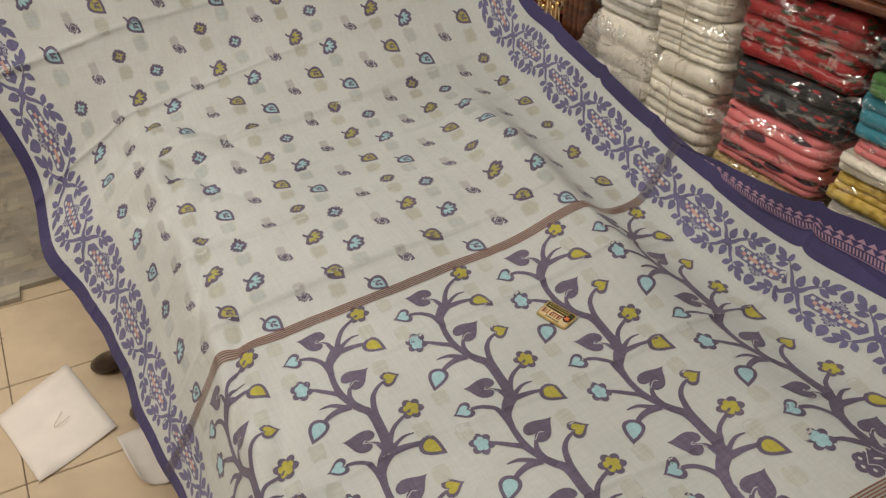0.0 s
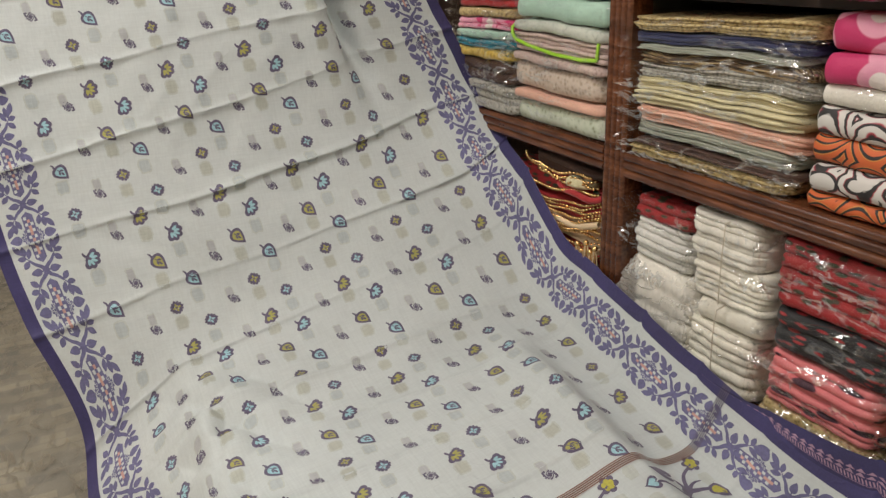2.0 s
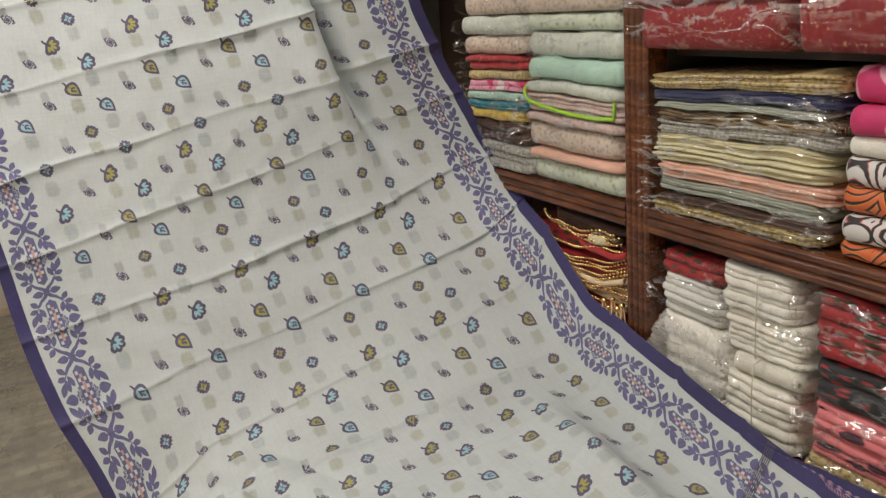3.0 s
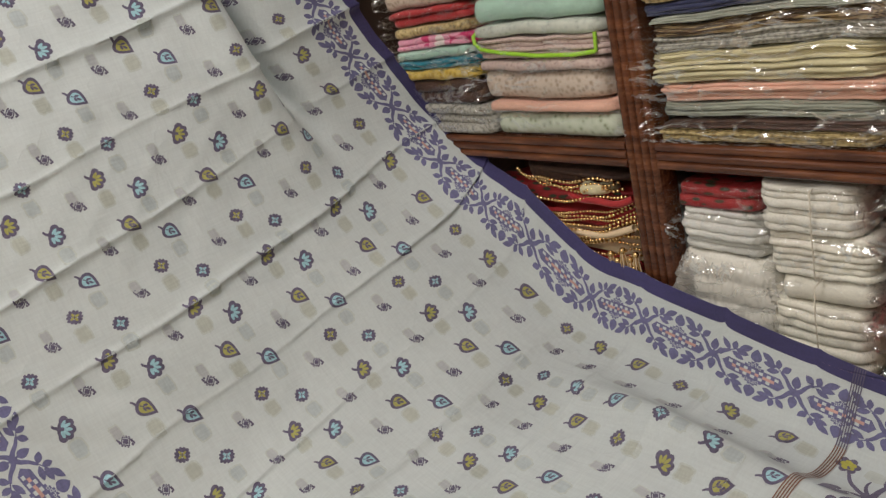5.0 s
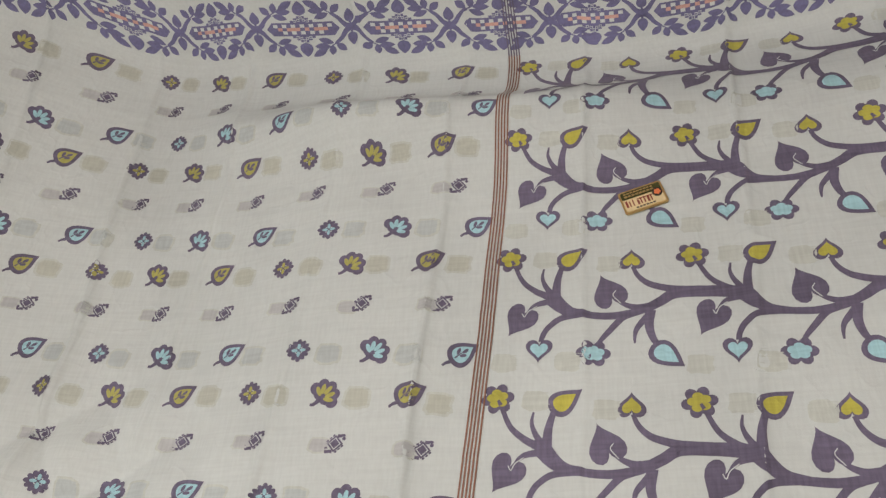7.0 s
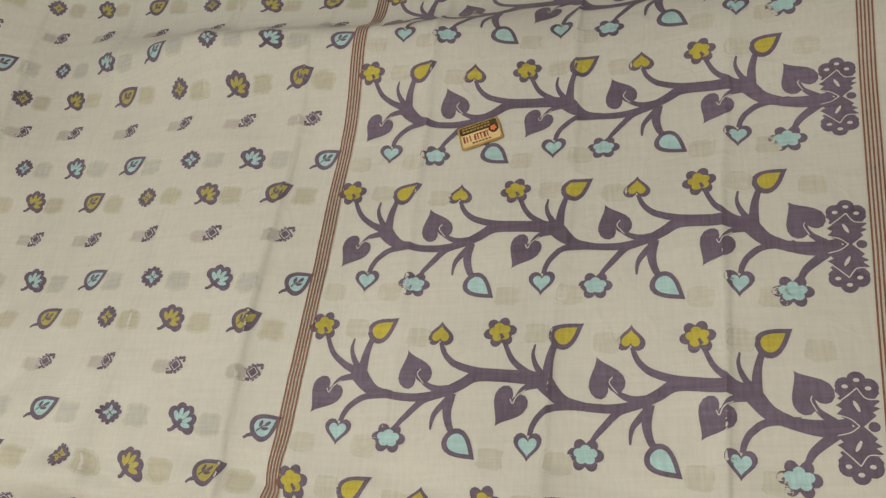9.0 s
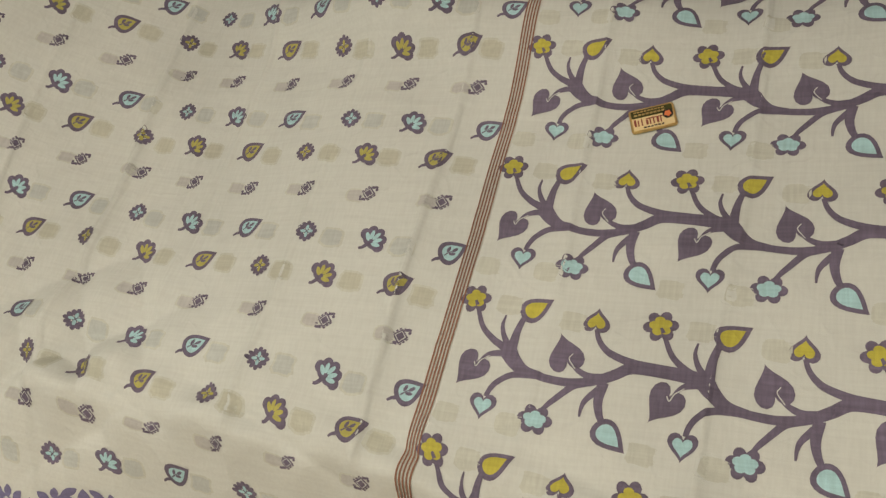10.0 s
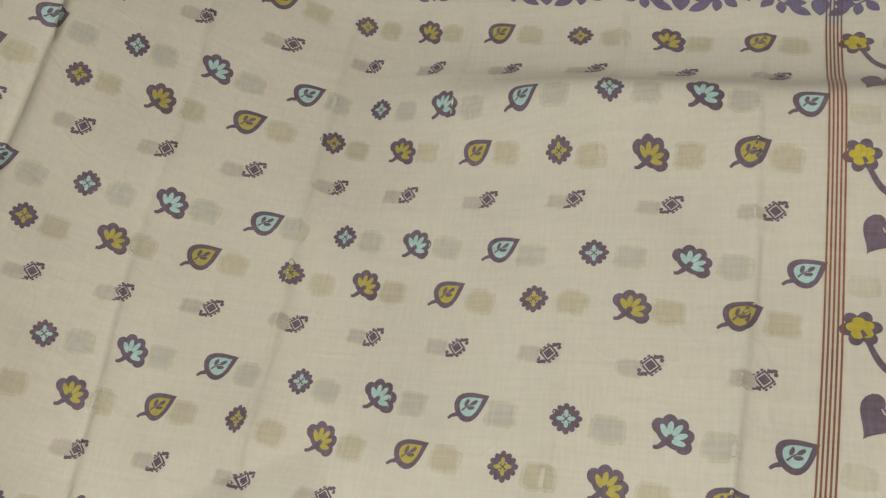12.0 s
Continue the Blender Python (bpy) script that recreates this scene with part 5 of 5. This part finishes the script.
# lime piping round the pouch
pz = [(1.118, 1.452, 1.352), (1.113, 1.50, 1.349), (1.110, 1.60, 1.352), (1.110, 1.70, 1.362), (1.112, 1.765, 1.372), (1.114, 1.785, 1.385), (1.116, 1.788, 1.400), (1.124, 1.776, 1.412)]
tube("pouch_piping", pz, 0.0045, M_LIME, "lime green piped edge of a clear pouch", "pouch edge")
tube("pouch_piping", [(1.118, 1.452, 1.352), (1.116, 1.448, 1.37), (1.120, 1.450, 1.388)], 0.004, M_LIME, "lime green piped edge of a clear pouch", "pouch edge")

# string round the cream stack
M_STRING = plain("cotton_string", (0.55, 0.50, 0.40), 0.8)
tube("tie_string", [(FX + 0.02, 1.055, 0.925), (FX - 0.003, 1.058, 0.918), (FX - 0.004, 1.060, 0.86), (FX - 0.003, 1.059, 0.80), (FX + 0.002, 1.060, 0.742)], 0.0013, M_STRING, "thin cotton string tied round the cream stack", "string")
tube("tie_string", [(FX + 0.02, 1.052, 1.102), (FX - 0.003, 1.055, 1.096), (FX - 0.004, 1.056, 1.02), (FX - 0.002, 1.056, 0.93)], 0.0013, M_STRING, "thin cotton string tied round the white stack", "string")


# ---- beaded trims in the lower bay towards the back ----
M_BEAD = plain("gold_beads", (0.74, 0.50, 0.22), 0.22, 1.0, 0.2, 80.0)
M_BEADC = plain("cream_cord", (0.68, 0.52, 0.33), 0.6)
lump_rng = random.Random(11)


def lump(label, y0, y1, z0, z1, mat, front, n=26):
    """A loosely bunched cloth: rounded, with soft random folds."""
    verts, faces = [], []
    ph = [lump_rng.uniform(0, 6.28) for _ in range(6)]
    yc, zc, ry, rz = (y0 + y1) / 2, (z0 + z1) / 2, (y1 - y0) / 2, (z1 - z0) / 2
    for j in range(n + 1):
        a = math.pi * j / n
        for i in range(n):
            b = math.tau * i / n
            w = 1 + 0.10 * math.sin(6 * b + ph[0] + 2 * a) + 0.08 * math.sin(5 * a + ph[1] + 3 * b)
            s = max(0.0, math.sin(a)) ** 0.6 * w
            verts.append((front + 0.10 - 0.10 * math.cos(b) * s, yc + ry * math.copysign(abs(math.cos(a)) ** 0.6, math.cos(a)), zc + rz * math.sin(b) * s * 0.95))
    for j in range(n):
        for i in range(n):
            p, q = j * n + i, j * n + (i + 1) % n
            faces.append((p, q, q + n, p + n))
    return tagged(mesh_object("bunched_trim", verts, faces, [mat]), label, "cloth trim")


lump("dark red trim cloth, loosely bunched on the shelf", 1.43, 1.76, SH1, SH1 + 0.10, M_REDC, 1.150)
lump("red velvet trim, loosely bunched", 1.44, 1.80, SH1 + 0.10, SH1 + 0.17, M_REDC, 1.150)
lump("cream braided trim, bunched between red cloths", 1.43, 1.74, SH1 + 0.15, SH1 + 0.21, M_BEADC, 1.150)
lump("red velvet trim, loosely bunched", 1.45, 1.84, SH1 + 0.20, SH1 + 0.27, M_REDC, 1.150)
lump("red trim with gold edge, bunched", 1.46, 1.90, SH1 + 0.26, SH1 + 0.32, M_REDP, 1.155)
lump("dark red trim with gold edge, bunched", 1.44, 1.78, SH1 + 0.31, SH1 + 0.37, M_DARKBR, 1.152)
lump("maroon and gold trims heaped far back", 1.80, 2.20, SH1, SH1 + 0.36, M_DARKBR, 1.17)

bead_bm = bmesh.new()
bmesh.ops.create_icosphere(bead_bm, subdivisions=1, radius=1.0)
BEAD_V = np.array([v.co[:] for v in bead_bm.verts])
BEAD_F = np.array([[v.index for v in f.verts] for f in bead_bm.faces])
bead_bm.free()


def garland(label, y0, y1, z, sag, r, seed, mat=M_BEAD, x=1.150):
    rng = random.Random(seed)
    length = math.hypot(y1 - y0, sag * 2)
    n = int(length / (r * 1.9))
    V, F = [], []
    for k in range(n):
        t = k / (n - 1)
        y = y0 + (y1 - y0) * t
        zz = z - sag * 4 * t * (1 - t) + 0.004 * math.sin(t * 15 + seed)
        xx = x - 0.018 * math.sin(math.pi * t) + 0.004 * math.sin(t * 21 + seed)
        V.append(BEAD_V * r * rng.uniform(0.85, 1.1) + (xx, y, zz))
        F.append(BEAD_F + k * len(BEAD_V))
    return tagged(mesh_object("bead_garland", np.concatenate(V).tolist(), np.concatenate(F).tolist(), [mat]), label, "bead garland", "bead garlands on the shelf", "stuff")


k = 0
for z, y0, y1, sag in ((0.862, 1.43, 1.70, 0.020), (0.872, 1.43, 1.73, 0.018), (0.900, 1.435, 1.70, 0.028), (0.945, 1.43, 1.76, 0.012), (0.962, 1.43, 1.78, 0.022), (0.985, 1.435, 1.80, 0.030), (1.000, 1.43, 1.80, 0.030), (1.018, 1.44, 1.82, 0.030), (1.030, 1.44, 1.84, 0.032), (1.062, 1.46, 1.70, 0.008), (1.084, 1.48, 1.76, 0.010), (0.842, 1.44, 1.62, 0.016), (0.992, 1.432, 1.79, 0.034), (0.972, 1.43, 1.74, 0.030), (1.008, 1.44, 1.81, 0.026), (1.075, 1.47, 1.74, 0.014), (1.050, 1.45, 1.86, 0.022), (0.930, 1.432, 1.66, 0.020), (0.915, 1.43, 1.72, 0.026)):
    k += 1
    garland("string of small gold beads hanging over red trims", y0, y1, z, sag, 0.0049 if k % 3 else 0.0040, k, x=1.144 - 0.004 * (k % 2))
for k, (y, z, ln) in enumerate(((1.434, 0.925, 0.075), (1.450, 0.912, 0.080), (1.467, 0.930, 0.070), (1.484, 0.905, 0.080), (1.442, 0.892, 0.062), (1.476, 0.885, 0.060), (1.500, 0.918, 0.070), (1.458, 0.875, 0.055))):
    tassel = empty("tassel", 1.118, y, z, "cream and gold beaded tassel hanging from a trim", "tassel", "tassels on the trims")
    bm = bmesh.new()
    bmesh.ops.create_uvsphere(bm, u_segments=12, v_segments=8, radius=0.0075, matrix=Matrix.Translation((1.118, y, z)))
    under(tassel, part("cap", bm, M_BEAD, smooth=True))
    for j in range(9):
        a = j * math.tau / 9
        pts = [(1.118 + 0.004 * math.cos(a) * (1 + 2 * t), y + 0.004 * math.sin(a) * (1 + 2.4 * t), z - 0.004 - ln * t) for t in (0, 0.3, 0.6, 1.0)]
        tube("strand", pts, 0.0014, M_BEADC if j % 2 else M_BEAD, parent=tassel)
# small paper sleeve on the trims
bundle("cream printed paper sleeve round a rolled trim", "paper sleeve", 1.50, 1.575, 1.045, 1.068, M_PALEY, 1, False, 1.128, 0.03, name="paper_sleeve")

# ---- navy end of another cloth between the saree and the shelves ----
M_ROSE = cloth("rose_thread", (0.46, 0.30, 0.42), 0.12, 0.8, 700.0, 0.0, 0.4)


def edge_at(v, w, lift=0.0):
    """Places on a cloth that goes on upwards from the saree's shelf-side edge, w above it."""
    v, w = np.asarray(v, float), np.asarray(w, float)
    p = on_cloth(np.full(v.shape, U1 - 0.02), v, np.full(v.shape, -0.004))
    d = w * step(0.0, 0.55, 1.12 - v)
    return p + np.stack([0.10 * d + 0.003 * np.sin(v * 21 + w * 30) - lift, 0 * d, 0.95 * d + lift * 0.3], -1)


def edge_cloth(name, w0, w1, mat, v0=-0.02, v1=1.12, parent=None, label="", lift=0.0):
    vs, ws = np.linspace(v0, v1, 110), np.linspace(w0, w1, 4)
    V = np.concatenate([edge_at(vs, np.full(110, w), lift) for w in ws])
    F = [(r * 110 + i, r * 110 + i + 1, (r + 1) * 110 + i + 1, (r + 1) * 110 + i) for r in range(3) for i in range(109)]
    return mesh_object(name, V.tolist(), F, [mat], parent, label)


under_cloth = tagged(edge_cloth("folded_cloth_end", 0.0, 0.086, M_NAVY), "navy end of a folded cloth with a pink woven band", "cloth")
tri = []
for k in range(62):
    v = 0.0 + k * 0.0175
    for flip, lo, hi in ((1, 0.0410, 0.0500), (1, 0.0505, 0.0585)):
        base, tip = (lo, hi) if flip > 0 else (hi, lo)
        tri += [(v, base), (v + 0.0165, base), (v + 0.0082, tip)]
    for j in range(3):
        a = v + j * 0.0058
        tri += [(a, 0.0280), (a + 0.0028, 0.0280), (a + 0.0062, 0.0385), (a, 0.0280), (a + 0.0062, 0.0385), (a + 0.0034, 0.0385)]
tv, tw = np.array(tri).T
ob = mesh_object("woven_band", edge_at(tv, tw, 0.0012).tolist(), np.arange(len(tri)).reshape(-1, 3).tolist(), [M_ROSE], under_cloth, "rose woven band of triangles and slanting dashes", smooth=False)
tagged(ob, kind="stuff")
edge_cloth("woven_line", 0.0250, 0.0262, M_ROSE, parent=under_cloth, lift=0.0012)

# ---- papers on the floor ----
def sheet_of_paper(corners, label, curl=0.01, z=0.003, n=10):
    a, b, c, d = (Vector((*p, 0)) for p in corners)
    verts = []
    for j in range(n + 1):
        for i in range(n + 1):
            s, t = i / n, j / n
            p = (a * (1 - s) + b * s) * (1 - t) + (d * (1 - s) + c * s) * t
            verts.append((p.x, p.y, z + curl * (abs(s - 0.5) * 2) ** 3 * t + 0.003 * math.sin(3.3 * s + 5 * t) ** 2))
    faces = [(j * (n + 1) + i, j * (n + 1) + i + 1, (j + 1) * (n + 1) + i + 1, (j + 1) * (n + 1) + i) for j in range(n) for i in range(n)]
    ob = mesh_object("paper_sheet", verts, faces, [M_PAPER])
    ob.modifiers.new("thickness", "SOLIDIFY").thickness = 0.0004
    return tagged(ob, label, "paper")


sheet_of_paper([(-0.245, 1.765), (-0.062, 1.892), (0.010, 1.590), (-0.178, 1.500)], "square white paper sheet lying on the floor tiles", 0.003)
sheet_of_paper([(0.000, 1.560), (0.080, 1.560), (0.100, 1.350), (0.022, 1.380)], "white paper with a curled edge on the floor", 0.028)
for k, (x, y) in enumerate(((-0.30, 2.02), (-0.20, 2.08), (-0.10, 1.70))):
    tube("thread_scrap", [(x + 0.05 * t * math.cos(k + 3 * t), y + 0.09 * t * math.sin(k * 2 + 2 * t), 0.0025 + (0.012 if k == 2 else 0)) for t in [i / 8 for i in range(9)]], 0.0009, M_STRING, "loose scrap of cotton thread on the floor", "thread")
for k, (z, y0, y1, sag) in enumerate(((0.915, 1.43, 1.68, 0.03), (0.885, 1.44, 1.66, 0.02), (0.975, 1.44, 1.72, 0.02), (1.045, 1.43, 1.60, 0.015))):
    pts = [(1.134 - 0.008 * math.sin(math.pi * t), y0 + (y1 - y0) * t, z - sag * 4 * t * (1 - t) + 0.004 * math.sin(9 * t + k)) for t in [i / 16 for i in range(17)]]
    tube("braided_cord", pts, 0.0075, M_BEADC if k % 2 == 0 else M_REDC, "thick twisted cord trim lying over red cloth", "cord")
